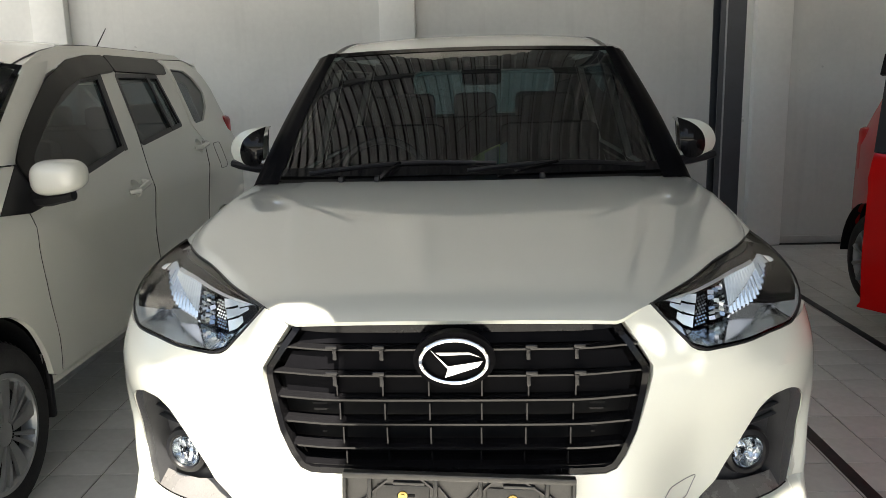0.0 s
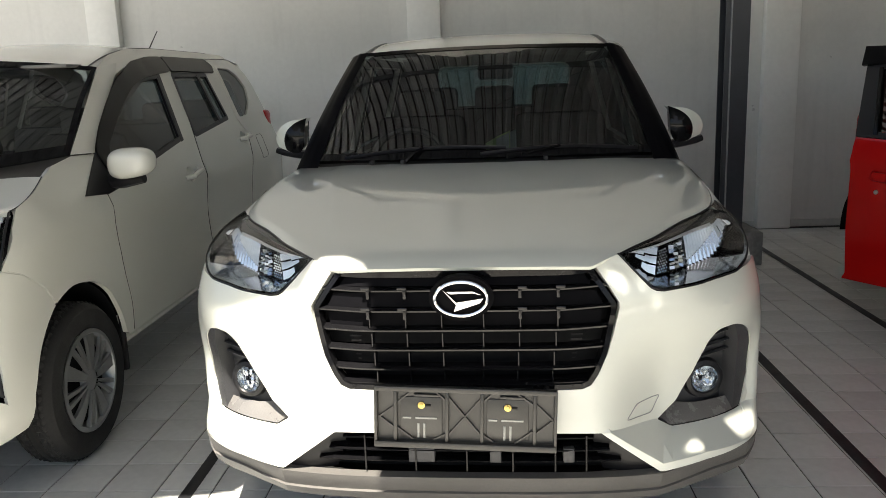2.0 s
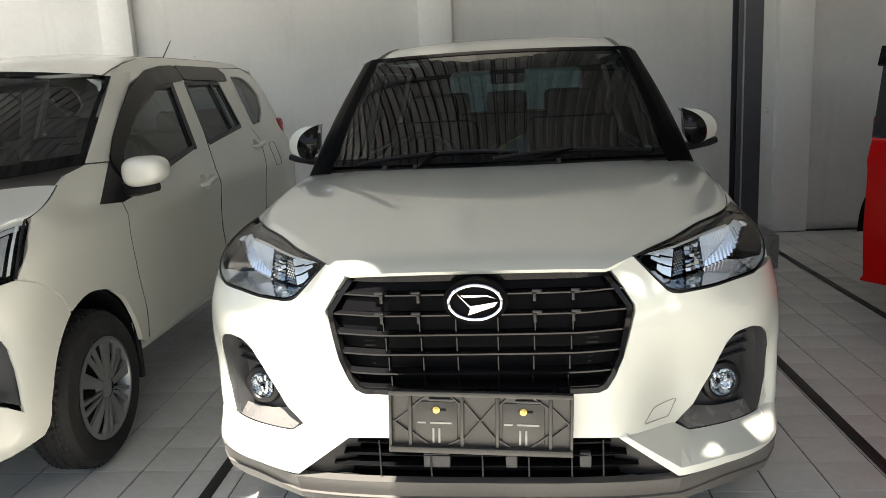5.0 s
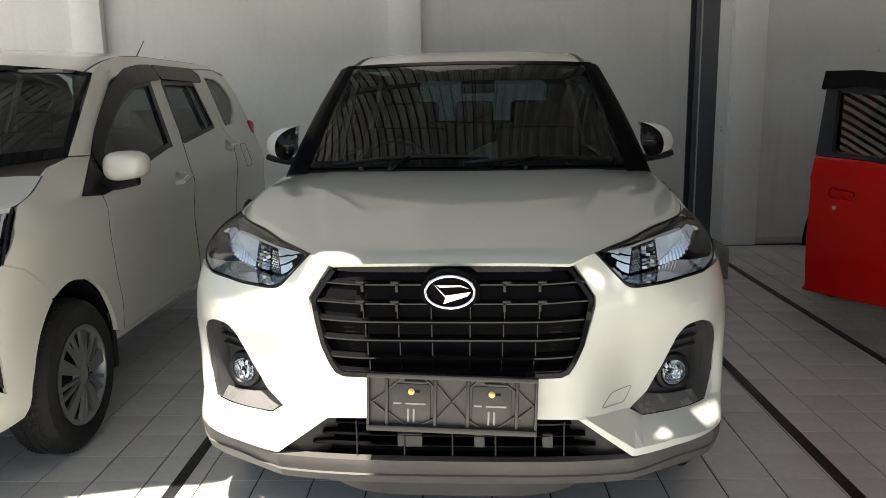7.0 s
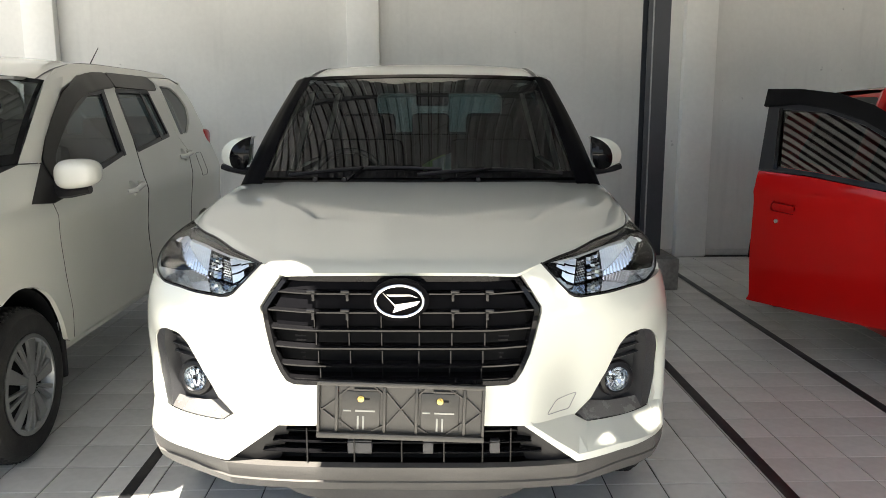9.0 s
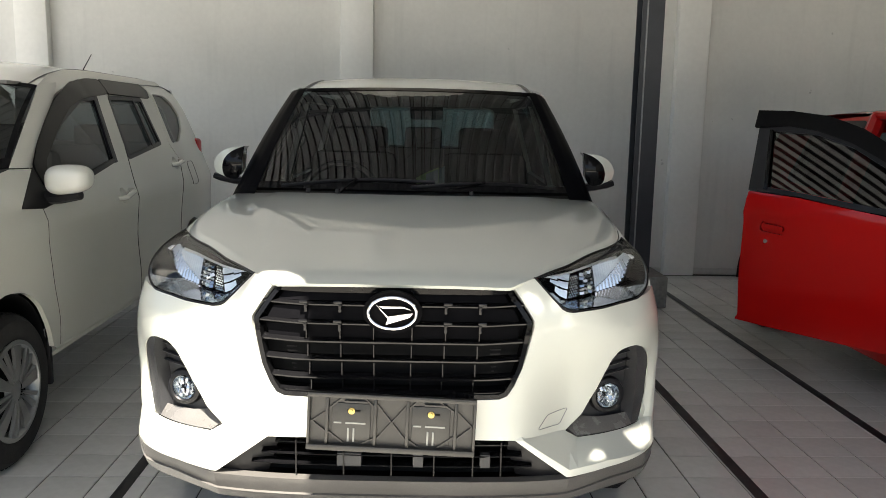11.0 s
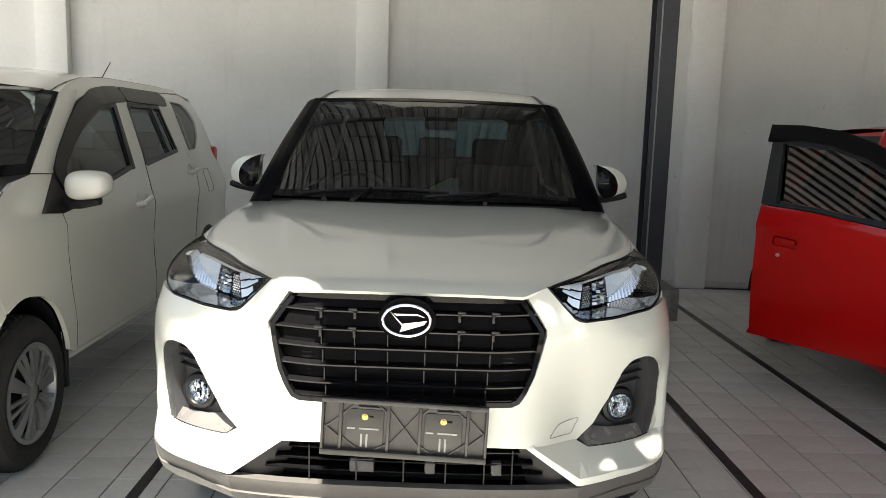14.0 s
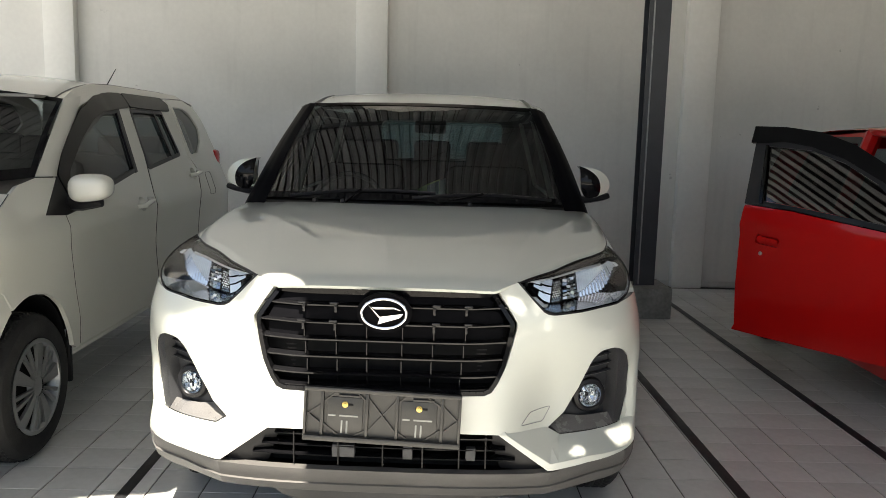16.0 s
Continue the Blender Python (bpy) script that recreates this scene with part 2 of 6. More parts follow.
def patch(outline, holes, fn, step, out, rim=0.0, lines=(), bm=None):
    """A skin over an outline with holes, laid on the surface fn(a, b). out: the way it faces. rim: the depth of its turned-in edge."""
    from mathutils.geometry import delaunay_2d_cdt
    loops = [resample(outline, step)] + [resample(h, step) for h in holes]
    pts = [p for lp in loops for p in lp]
    edges, base = [], 0
    for lp in loops:
        edges += [(base + i, base + (i + 1) % len(lp)) for i in range(len(lp))]
        base += len(lp)
    for line in lines:
        k = len(pts)
        lp = resample(line, step)[: -max(1, int((Vector(line[0]) - Vector(line[-1])).length / step + 0.5)) + 1]
        pts += lp
        edges += [(k + i, k + i + 1) for i in range(len(lp) - 1)]
    arr = np.array(pts)
    lo, hi = arr.min(0), arr.max(0)
    rows = int((hi[1] - lo[1]) / step) + 1
    for j in range(rows + 1):
        y = lo[1] + (j + 0.37) * step
        x = lo[0] + (0.5 * (j % 2) + 0.21) * step
        while x < hi[0]:
            if inside(x, y, loops[0]) and not any(inside(x, y, h) for h in loops[1:]):
                if ((arr - (x, y)) ** 2).sum(1).min() > (0.55 * step) ** 2:
                    pts.append((x, y))
            x += step
    vs, _, fs, *_ = delaunay_2d_cdt([Vector(p) for p in pts], edges, [], 0, 1e-6)
    keep = []
    for f in fs:
        cx, cy = sum(vs[i].x for i in f) / 3, sum(vs[i].y for i in f) / 3
        if inside(cx, cy, loops[0]) and not any(inside(cx, cy, h) for h in loops[1:]):
            keep.append(f)
    bm = bm or bmesh.new()
    bv = [bm.verts.new(fn(v.x, v.y)) for v in vs]
    faces = []
    for f in keep:
        try:
            faces.append(bm.faces.new([bv[i] for i in f]))
        except ValueError:
            pass
    for v in bv:
        if not v.link_faces:
            bm.verts.remove(v)
    total = Vector()
    for f in faces:
        f.normal_update()
        total += f.normal * f.calc_area()
    if total.dot(Vector(out)) < 0:
        bmesh.ops.reverse_faces(bm, faces=faces)
    if rim:
        for f in faces:
            f.normal_update()
        border = {e for f in faces for e in f.edges if len(e.link_faces) == 1}
        low = {}
        for e in border:
            for v in e.verts:
                if v not in low:
                    v.normal_update()
                    low[v] = (bm.verts.new(v.co), bm.verts.new(v.co - v.normal * rim))
        for e in border:
            f = e.link_faces[0]
            for lp in f.loops:
                if lp.edge == e:
                    a, b = lp.vert, lp.link_loop_next.vert
                    bm.faces.new((low[b][0], low[a][0], low[a][1], low[b][1]))
                    break
    return bm


def sheet(fn, nu, nv, bm=None, flip=False):
    """A grid over fn(u, v), u and v from 0 to 1."""
    bm = bm or bmesh.new()
    g = [[bm.verts.new(fn(i / nu, j / nv)) for j in range(nv + 1)] for i in range(nu + 1)]
    for i in range(nu):
        for j in range(nv):
            q = (g[i][j], g[i + 1][j], g[i + 1][j + 1], g[i][j + 1])
            bm.faces.new(q[::-1] if flip else q)
    return bm


def box(cx, cy, cz, sx, sy, sz, bevel=0.0, bm=None, turn=None):
    """A bevelled block."""
    bm = bm or bmesh.new()
    r = bmesh.ops.create_cube(bm, size=1.0)
    m = Matrix.Translation((cx, cy, cz)) @ (turn or Matrix()) @ Matrix.Diagonal((sx, sy, sz, 1))
    bmesh.ops.transform(bm, matrix=m, verts=r["verts"])
    if bevel:
        es = list({e for v in r["verts"] for e in v.link_edges})
        bmesh.ops.bevel(bm, geom=es, offset=bevel, segments=2, affect="EDGES", profile=0.5)
    return bm


def rod(points, radius, sides=8, bm=None, flat=1.0):
    """A tube along the points, with closed ends; radius one number or one for each point."""
    bm = bm or bmesh.new()
    pts = [Vector(p) for p in points]
    rings = []
    ref = Vector((0, 0, 1))
    for i, p in enumerate(pts):
        t = (pts[min(i + 1, len(pts) - 1)] - pts[max(i - 1, 0)]).normalized()
        a = t.cross(ref)
        if a.length < 0.05:
            a = t.cross(Vector((0, 1, 0)))
        a.normalize()
        b = a.cross(t)
        r = radius[i] if isinstance(radius, (list, tuple)) else radius
        rings.append([bm.verts.new(p + a * (r * math.cos(2 * math.pi * k / sides)) + b * (r * flat * math.sin(2 * math.pi * k / sides))) for k in range(sides)])
    for u, w in zip(rings, rings[1:]):
        for k in range(sides):
            bm.faces.new((u[k], w[k], w[(k + 1) % sides], u[(k + 1) % sides]))
    bm.faces.new(rings[0])
    bm.faces.new(rings[-1][::-1])
    bmesh.ops.recalc_face_normals(bm, faces=bm.faces[:])
    return bm


def lathe(profile, n=32, m=None, bm=None):
    """A turned body about z from (radius, height) pairs, then moved by m."""
    bm = bm or bmesh.new()
    m = m or Matrix()
    rings = []
    for r, h in profile:
        if r < 1e-6:
            rings.append([bm.verts.new(m @ Vector((0, 0, h)))])
        else:
            rings.append([bm.verts.new(m @ Vector((r * math.cos(2 * math.pi * k / n), r * math.sin(2 * math.pi * k / n), h))) for k in range(n)])
    for u, w in zip(rings, rings[1:]):
        for k in range(n):
            q = [u[k % len(u)], u[(k + 1) % len(u)], w[(k + 1) % len(w)], w[k % len(w)]]
            q = list(dict.fromkeys(q))
            if len(q) > 2:
                bm.faces.new(q)
    bmesh.ops.recalc_face_normals(bm, faces=bm.faces[:])
    return bm


def plate(outline, fn_front, depth, step=0.03, out=(0, -1, 0), bm=None):
    """A plate of that depth: a front skin with its edges turned back."""
    return patch(outline, [], fn_front, step, out, rim=depth, bm=bm)


def ellipse(cx, cz, rx, rz, n=28):
    return [(cx + rx * math.cos(2 * math.pi * k / n), cz + rz * math.sin(2 * math.pi * k / n)) for k in range(n)]

# ---- the setting ----
WALL_Y = 6.60
GROUND_Z = -0.03
bm = box(0, 0, GROUND_Z - 0.1, 400, 400, 0.2)
tagged(done("ground", bm, GROUND, smooth=False), "grey paved yard outside the shed", "ground", kind="structure")

bm = box(-2.4, WALL_Y + 0.1, 2.8, 19.2, 0.2, 5.6)
tagged(done("wall_north", bm, PLASTER, smooth=False), "pale grey painted plaster back wall with faint stains", "wall", kind="structure")
# unseen side wall, added to close off light from the east
bm = box(7.1, 0.35, 2.8, 0.2, 12.7, 5.6)
tagged(done("wall_east", bm, CONCRETE, smooth=False), "unseen bare grey concrete side wall added at the east", "wall", kind="structure")
for k, (x0, x1) in enumerate(((-8.96, -8.675), (-6.17, -5.885), (-3.382, -3.105), (-0.588, -0.303), (2.40, 2.685), (5.2, 5.485))):
    bm = box((x0 + x1) / 2, WALL_Y - 0.045, 2.8, x1 - x0, 0.09, 5.6, 0.01)
    tagged(done("pilaster", bm, PLASTER_POST), "shallow plastered pilaster on the back wall", "pilaster", "pilasters along the back wall", "structure")
for x0, x1 in ((-12.0, -8.96), (-8.675, -6.17), (-5.885, -3.382), (-3.105, -0.588), (-0.303, 2.40), (2.685, 5.2), (5.485, 7.0)):
    bm = box((x0 + x1) / 2, WALL_Y - 0.0125, 0.03, x1 - x0 - 0.006, 0.025, 0.06, 0.004)
    tagged(done("baseboard", bm, WHITE_TRIM), "low white tiled skirting along the wall", "skirting", "skirting", "structure")

# corrugated roof with an open bay towards the front
ROOF_Z, RIB = 5.0, 0.2
ROOF_W, ROOF_E, ROOF_S, ROOF_N = -5.6, 7.2, -3.0, 6.8


def rib_height(x):
    return float(np.interp(x % RIB, (0.0, 0.10, 0.125, 0.175, 0.20), (0.0, 0.0, 0.05, 0.05, 0.0)))


def roof_strip(xa, xb, ya, yb, slant=0.0):
    bm = bmesh.new()
    xs = {round(xa, 4), round(xb, 4)}
    for k in range(int(math.floor(xa / RIB)), int(math.ceil(xb / RIB)) + 1):
        xs |= {round(k * RIB + dx, 4) for dx in (0.0, 0.10, 0.102, 0.120, 0.125, 0.162, 0.175)}
    xs = sorted(x for x in xs if xa - 1e-6 <= x <= xb + 1e-6)
    rows = []
    for k, y in enumerate((ya, yb)):
        ys = [y + (slant * (xb - x) / (xb - xa) if k == 0 else 0.0) for x in xs]
        rows.append([bm.verts.new((x, v, ROOF_Z + rib_height(x + 1e-7) + 0.06 * (v - 2))) for x, v in zip(xs, ys)])
    for i in range(len(xs) - 1):
        f = bm.faces.new((rows[0][i], rows[1][i], rows[1][i + 1], rows[0][i + 1]))
        mid = (xs[i] + xs[i + 1]) / 2
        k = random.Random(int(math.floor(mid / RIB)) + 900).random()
        # seam: dark strips on the ribs, painted as the shade of their sides
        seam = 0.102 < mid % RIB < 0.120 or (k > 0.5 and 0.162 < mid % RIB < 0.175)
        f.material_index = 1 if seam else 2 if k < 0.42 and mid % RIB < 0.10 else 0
    return bm


def merged(parts):
    bm = parts[0]
    for extra in parts[1:]:
        me = bpy.data.meshes.new("tmp")
        extra.to_mesh(me)
        extra.free()
        bm.from_mesh(me)
        bpy.data.meshes.remove(me)
    return bm


MASK_SPAN = (-1.40, 0.90, -1.00, -0.40)
# unseen front ends of the strips are set to let in or block daylight
pieces = [roof_strip(ROOF_W, MASK_SPAN[0], ROOF_S, ROOF_N), roof_strip(MASK_SPAN[0], -0.24, -1.45, MASK_SPAN[2]), roof_strip(-0.24, MASK_SPAN[1], -1.45, MASK_SPAN[2]),
          roof_strip(MASK_SPAN[0], MASK_SPAN[1], MASK_SPAN[3], ROOF_N), roof_strip(MASK_SPAN[1], ROOF_E, -6.0, ROOF_N)]
roof = done("ceiling", merged(pieces), ROOFING, smooth=False)
roof.data.materials.append(RIB_SHADE)
roof.data.materials.append(ROOFING_OLD)
tagged(roof, "pale corrugated metal shed roof seen from below", "roof", kind="structure")
# unseen flat sheet added in front; its large and small cuts shape sun patches
main_cut = [(-1.36, -0.64), (-1.06, -0.565), (-0.92, -0.555), (-0.84, -0.53), (-0.80, -0.465), (-0.76, -0.481), (-0.725, -0.518), (-0.63, -0.567), (-0.552, -0.585), (-0.483, -0.592), (-0.42, -0.598),
        (-0.392, -0.555), (-0.362, -0.508), (-0.305, -0.512), (-0.262, -0.55), (-0.235, -0.60), (-0.235, -0.96), (-1.36, -0.96)]
holes = [main_cut, [(0.343, -0.590), (0.402, -0.603), (0.424, -0.639), (0.387, -0.626)], [(0.432, -0.608), (0.448, -0.611), (0.467, -0.619), (0.451, -0.623)], [(0.466, -0.654), (0.482, -0.639), (0.505, -0.631), (0.492, -0.644)],
         [(0.609, -0.784), (0.563, -0.846), (0.626, -0.831)], [(0.461, -0.877), (0.495, -0.895), (0.471, -0.890)]]
holes = holes[:1] + [[(cx + 0.72 * (x - cx), cy + 0.72 * (y - cy)) for x, y in h] for h, cx, cy in ((h, sum(q[0] for q in h) / len(h), sum(q[1] for q in h) / len(h)) for h in holes[1:])]
for k in range(6):
    u0, u1 = (k + 0.2) / 6, (k + 0.8) / 6
    holes.append([(0.709 + 0.102 * u0, -0.704 + 0.086 * u0), (0.709 + 0.102 * u1, -0.704 + 0.086 * u1), (0.740 + 0.063 * u1, -0.755 + 0.063 * u1), (0.740 + 0.063 * u0, -0.755 + 0.063 * u0)])
b = patch([(MASK_SPAN[0] - 0.1, MASK_SPAN[2] - 0.12), (MASK_SPAN[1] + 0.1, MASK_SPAN[2] - 0.12), (MASK_SPAN[1] + 0.1, MASK_SPAN[3] + 0.12), (MASK_SPAN[0] - 0.1, MASK_SPAN[3] + 0.12)], holes, lambda x, y: Vector((x, y, ROOF_Z - 0.006 + 0.06 * (y - 2))), 0.05, (0, 0, -1), rim=0.002)
tagged(done("roof_flashing", b, ROOFING, smooth=False), "unseen flat metal sheet added to shape the sun patches", "flashing", kind="structure")


def roof_beam(y, h, w):
    z = ROOF_Z + 0.06 * (y - 2) - h / 2 - 0.02
    b = box(1.1, y, z + h / 2 - 0.008, 12.0, w, 0.014, 0)
    box(1.1, y, z - h / 2 + 0.008, 12.0, w, 0.014, 0, b)
    box(1.1, y, z, 12.0, 0.012, h - 0.03, 0, b)
    return tagged(done("roof_beam", b, STEEL, smooth=False), "dark steel beam under the corrugated roof", "beam", "roof beams", "structure")


for y, h, w in ((0.9, 0.12, 0.08), (5.4, 0.24, 0.16)):
    roof_beam(y, h, w)
b = rod([(1.9, 5.25, ROOF_Z + 0.16), (-1.7, 0.75, ROOF_Z - 0.11)], 0.012, 6)
tagged(done("brace_rod", b, STEEL), "thin dark steel bracing rod under the corrugated roof", "rod", kind="structure")

# steel column on its concrete footing
col = thing("steel_column", pose(1.813, 5.40, 0), "dark grey painted steel H column on a concrete footing", "column", kind="structure")
b = box(0, -0.075, 2.64, 0.165, 0.012, 4.8)
part("flange", b, STEEL, col, smooth=False)
b = box(0, 0.075, 2.64, 0.165, 0.012, 4.8)
part("flange", b, STEEL, col, smooth=False)
b = box(-0.02, 0, 2.64, 0.012, 0.138, 4.8)
part("web", b, STEEL, col, smooth=False)
b = rod([(-0.046, -0.087, 0.25), (-0.046, -0.087, 5.0)], 0.006, 6)
part("conduit", b, PIPE_GREY, col, "thin grey conduit")
bm = box(1.80, 5.39, 0.12, 0.40, 0.44, 0.24, 0.008)
tagged(done("column_footing", bm, CONCRETE), "rough grey concrete footing block under the steel column", "footing", kind="structure")

# unseen wall added far behind the camera, kept low for light from the horizon
bm = box(0, -17.2, 0.67, 60, 0.3, 1.4)
tagged(done("yard_wall", bm, CONCRETE, smooth=False), "unseen low grey concrete wall added across the yard", "wall", kind="structure")

# ---- white SUV: x across, y to its tail, z up ----
suv = thing("white_suv", pose(0.0, 1.47, 0, 0, 0, -2.18), "pearl white compact SUV with black grille, parked on the tiles", "car")
HALF, DEEP, SQ = 0.845, 0.55, 3.2
NOSE = curve((0.2, 0.06), (0.28, 0.015), (0.36, -0.01), (0.46, -0.015), (0.6, -0.005), (0.75, 0.0), (0.86, 0.018), (0.93, 0.05), (1.0, 0.11))
GIRTH = curve((0.2, 0.965), (0.3, 0.985), (0.5, 1.0), (0.65, 1.0), (0.86, 0.97), (1.0, 0.915), (1.1, 0.88))


def plan_table(half, deep, sq):
    pts = []
    for k in range(401):
        f = math.pi / 2 * k / 400
        pts.append((half * math.sin(f) ** (2 / sq), deep * (1 - math.cos(f) ** (2 / sq))))
    s = [0.0]
    for a, b in zip(pts, pts[1:]):
        s.append(s[-1] + math.hypot(b[0] - a[0], b[1] - a[1]))
    return np.array(s), np.array([p[0] for p in pts]), np.array([p[1] for p in pts])


PS, PX, PY = plan_table(HALF, DEEP, SQ)


def ledge_z(x):
    """Height of the fold along the lower edge of the bumper."""
    return float(np.interp(x, (0.30, 0.369, 0.507, 0.627, 0.80), (0.53, 0.486, 0.388, 0.402, 0.392)))


def cheek(x, z):
    x = abs(x)
    lo = ledge_z(x)
    top = max(lo + 0.004, float(np.interp(x, (0.36, 0.507, 0.546, 0.79), (0.488, 0.468, 0.441, 0.441))))
    fall = 0.108 * ease(x, 0.34, 0.53) * min(1.0, max(0.0, (z - lo) / (top - lo))) * (1 - ease(z, 0.50, 0.83))
    # shoulder under the lamps
    fall *= 1 - 0.7 * ease(x, 0.775, 0.835)
    return fall + 0.28 * min(0.09, max(0.0, z - 0.785 - 0.012 * ease(abs(x - 0.70), 0.0, 0.12))) * ease(x, 0.57, 0.66)


def skin(s, z, back=0.0):
    """The front's surface by the length along its plan and the height."""
    a = abs(s)
    if a <= PS[-1]:
        x, y = float(np.interp(a, PS, PX)), float(np.interp(a, PS, PY))
    else:
        x, y = HALF, DEEP + a - PS[-1]
    x *= GIRTH(z)
    return Vector((math.copysign(x, s), y + NOSE(z) + cheek(x, z) + back, z))


def along(x, z):
    """The length along the plan at which the front is x from the middle."""
    return math.copysign(float(np.interp(abs(x) / GIRTH(z), PX, PS)), x)


def on_front(pts):
    return [(along(x, z), z) for x, z in pts]


def front_y(x, z):
    return skin(along(x, z), z).y


S_ARCH = float(np.interp(0.40, PY, PS))
# bumper skin with its grille notch and fog openings
half_out = [(0.245, 0.6005), (0.300, 0.602), (0.322, 0.612), (0.340, 0.640), (0.362, 0.690), (0.392, 0.805), (0.392, 0.822), (0.364, 0.867), (0.331, 0.916), (0.392, 0.934),
            (0.441, 0.882), (0.470, 0.852), (0.485, 0.844), (0.505, 0.841), (0.536, 0.8435), (0.640, 0.851), (0.714, 0.858)]
rear_edge = [(S_ARCH - 0.12, 0.87), (S_ARCH, 0.84), (S_ARCH - 0.005, 0.60), (S_ARCH - 0.02, 0.42), (S_ARCH - 0.05, 0.385)]
low_edge = [(0.731, 0.385), (0.628, 0.381), (0.515, 0.366), (0.500, 0.3665), (0.346, 0.485), (0.20, 0.488)]
right = on_front(half_out) + rear_edge + on_front(low_edge)
outline = [(-a, b) for a, b in reversed(right)]
outline = right + outline
VENT = [(0.507, 0.467), (0.558, 0.512), (0.600, 0.592), (0.617, 0.641), (0.634, 0.689), (0.658, 0.719), (0.707, 0.725), (0.740, 0.710), (0.766, 0.680), (0.782, 0.632), (0.786, 0.530), (0.762, 0.443), (0.546, 0.4405)]
vent = rounded(on_front(VENT), [0.003, 0.01, 0, 0, 0.012, 0.02, 0.02, 0.02, 0.02, 0.02, 0.02, 0.006, 0.006])
fold = on_front([(0.372, 0.4835), (0.44, 0.4356), (0.507, 0.388), (0.56, 0.394), (0.627, 0.402), (0.70, 0.398), (0.77, 0.394)])
fold_up = on_front([(0.374, 0.4865), (0.503, 0.4695)])
shoulder = on_front([(0.62, 0.793), (0.66, 0.788), (0.70, 0.785), (0.74, 0.788)])
b = patch(outline, [vent, mirror(vent)], skin, 0.024, (0, -1, 0), rim=0.022, lines=[fold, mirror(fold), fold_up, mirror(fold_up), shoulder, mirror(shoulder)])
part("bumper", b, PAINT, suv, sharp=19)

# towing eye cover: a thin raised outline
tow = rounded(on_front([(0.415, 0.499), (0.445, 0.533), (0.512, 0.537), (0.487, 0.492)]), 0.008)
pts = [skin(a, z, -0.0014) for a, z in resample(tow, 0.01)]
b = rod(pts + [pts[0]], 0.0011, 5)
part("tow_cover_seam", b, PIPE_GREY, suv)


# lower lip: a straight middle and angled ends, with two bands
LIP_S = [-(S_ARCH - 0.03), -along(0.76, 0.33), -along(0.505, 0.33), along(0.505, 0.33), along(0.76, 0.33), S_ARCH - 0.03]
LIP_U = [0.0, 0.1, 0.3, 0.7, 0.9, 1.0]


def lip_fn(u, v):
    s = float(np.interp(u, LIP_U, LIP_S))
    ax = abs(skin(s, 0.36).x)
    top = 0.362 + 0.028 * ease(ax, 0.52, 0.68) - 0.012 * ease(ax, 0.70, 0.80)
    low = 0.280 + 0.006 * ease(ax, 0.5, 0.7) + 0.035 * ease(ax, 0.70, 0.83)
    mid = low + 0.38 * (top - low)
    prof = ((0.0, top, 0.03), (0.1, top - 0.001, -0.002), (0.5, mid, 0.006), (0.55, mid - 0.003, -0.002), (0.85, low, 0.004), (0.9, low - 0.003, 0.008), (1.0, low - 0.012, 0.08))
    for (a, z0, y0), (c, z1, y1) in zip(prof, prof[1:]):
        if v <= c + 1e-9:
            k = (v - a) / (c - a)
            z, off = z0 + (z1 - z0) * k, y0 + (y1 - y0) * k
            break
    q = skin(s, z)
    if 0.505 < ax < 0.76:
        pa, pb = skin(LIP_S[3], z), skin(LIP_S[4], z)
        off += max(0.0, float(np.interp(abs(q.x), (pa.x, pb.x), (pa.y, pb.y))) - q.y)
    return Vector((q.x, q.y + off, z))


part("lower_lip", sheet(lip_fn, 80, 20, flip=False), LIP_GREY, suv, "dusty grey moulded lower lip", sharp=13)
# underside shield behind the lip
part("under_shield", sheet(lambda u, v: Vector(((u - 0.5) * 1.45, 0.12 + 0.5 * v + 0.25 * abs(2 * u - 1) ** 3, 0.235 - 0.02 * v)), 12, 4), DARK, suv)


part("air_dam", sheet(lambda u, v: Vector(((u - 0.5) * 0.90, 0.13 + 0.05 * abs(2 * u - 1) ** 4 + 0.02 * v, 0.30 - 0.128 * v * (1 - 0.75 * abs(2 * u - 1) ** 5))), 16, 3, flip=True), LIP_GREY, suv, "plain grey air deflector under the lip")


# grille
def grille_half(z):
    pts = ((0.600, 0.30), (0.612, 0.322), (0.640, 0.340), (0.690, 0.362), (0.805, 0.391), (0.822, 0.391), (0.867, 0.363), (0.922, 0.326))
    zs = [p[0] for p in pts]
    return float(np.interp(z, zs, [p[1] for p in pts]))


GR = [(0.245, 0.6005), (0.300, 0.602), (0.322, 0.612), (0.340, 0.640), (0.362, 0.690), (0.392, 0.805), (0.392, 0.822), (0.364, 0.867), (0.329, 0.919), (0.15, 0.921)]
gr_full = GR + mirror(GR)
gr_in = inset(gr_full, 0.013)
grille = part("grille", patch(gr_full, [gr_in], lambda a, z: skin(a, z, -0.001 + 0.004), 0.02, (0, -1, 0), rim=0.035), GLOSS_BLACK, suv, "gloss black hexagonal grille")
part("grille_back", patch(gr_full, [], lambda a, z: skin(a, z, 0.075), 0.04, (0, -1, 0)), DARK, grille)


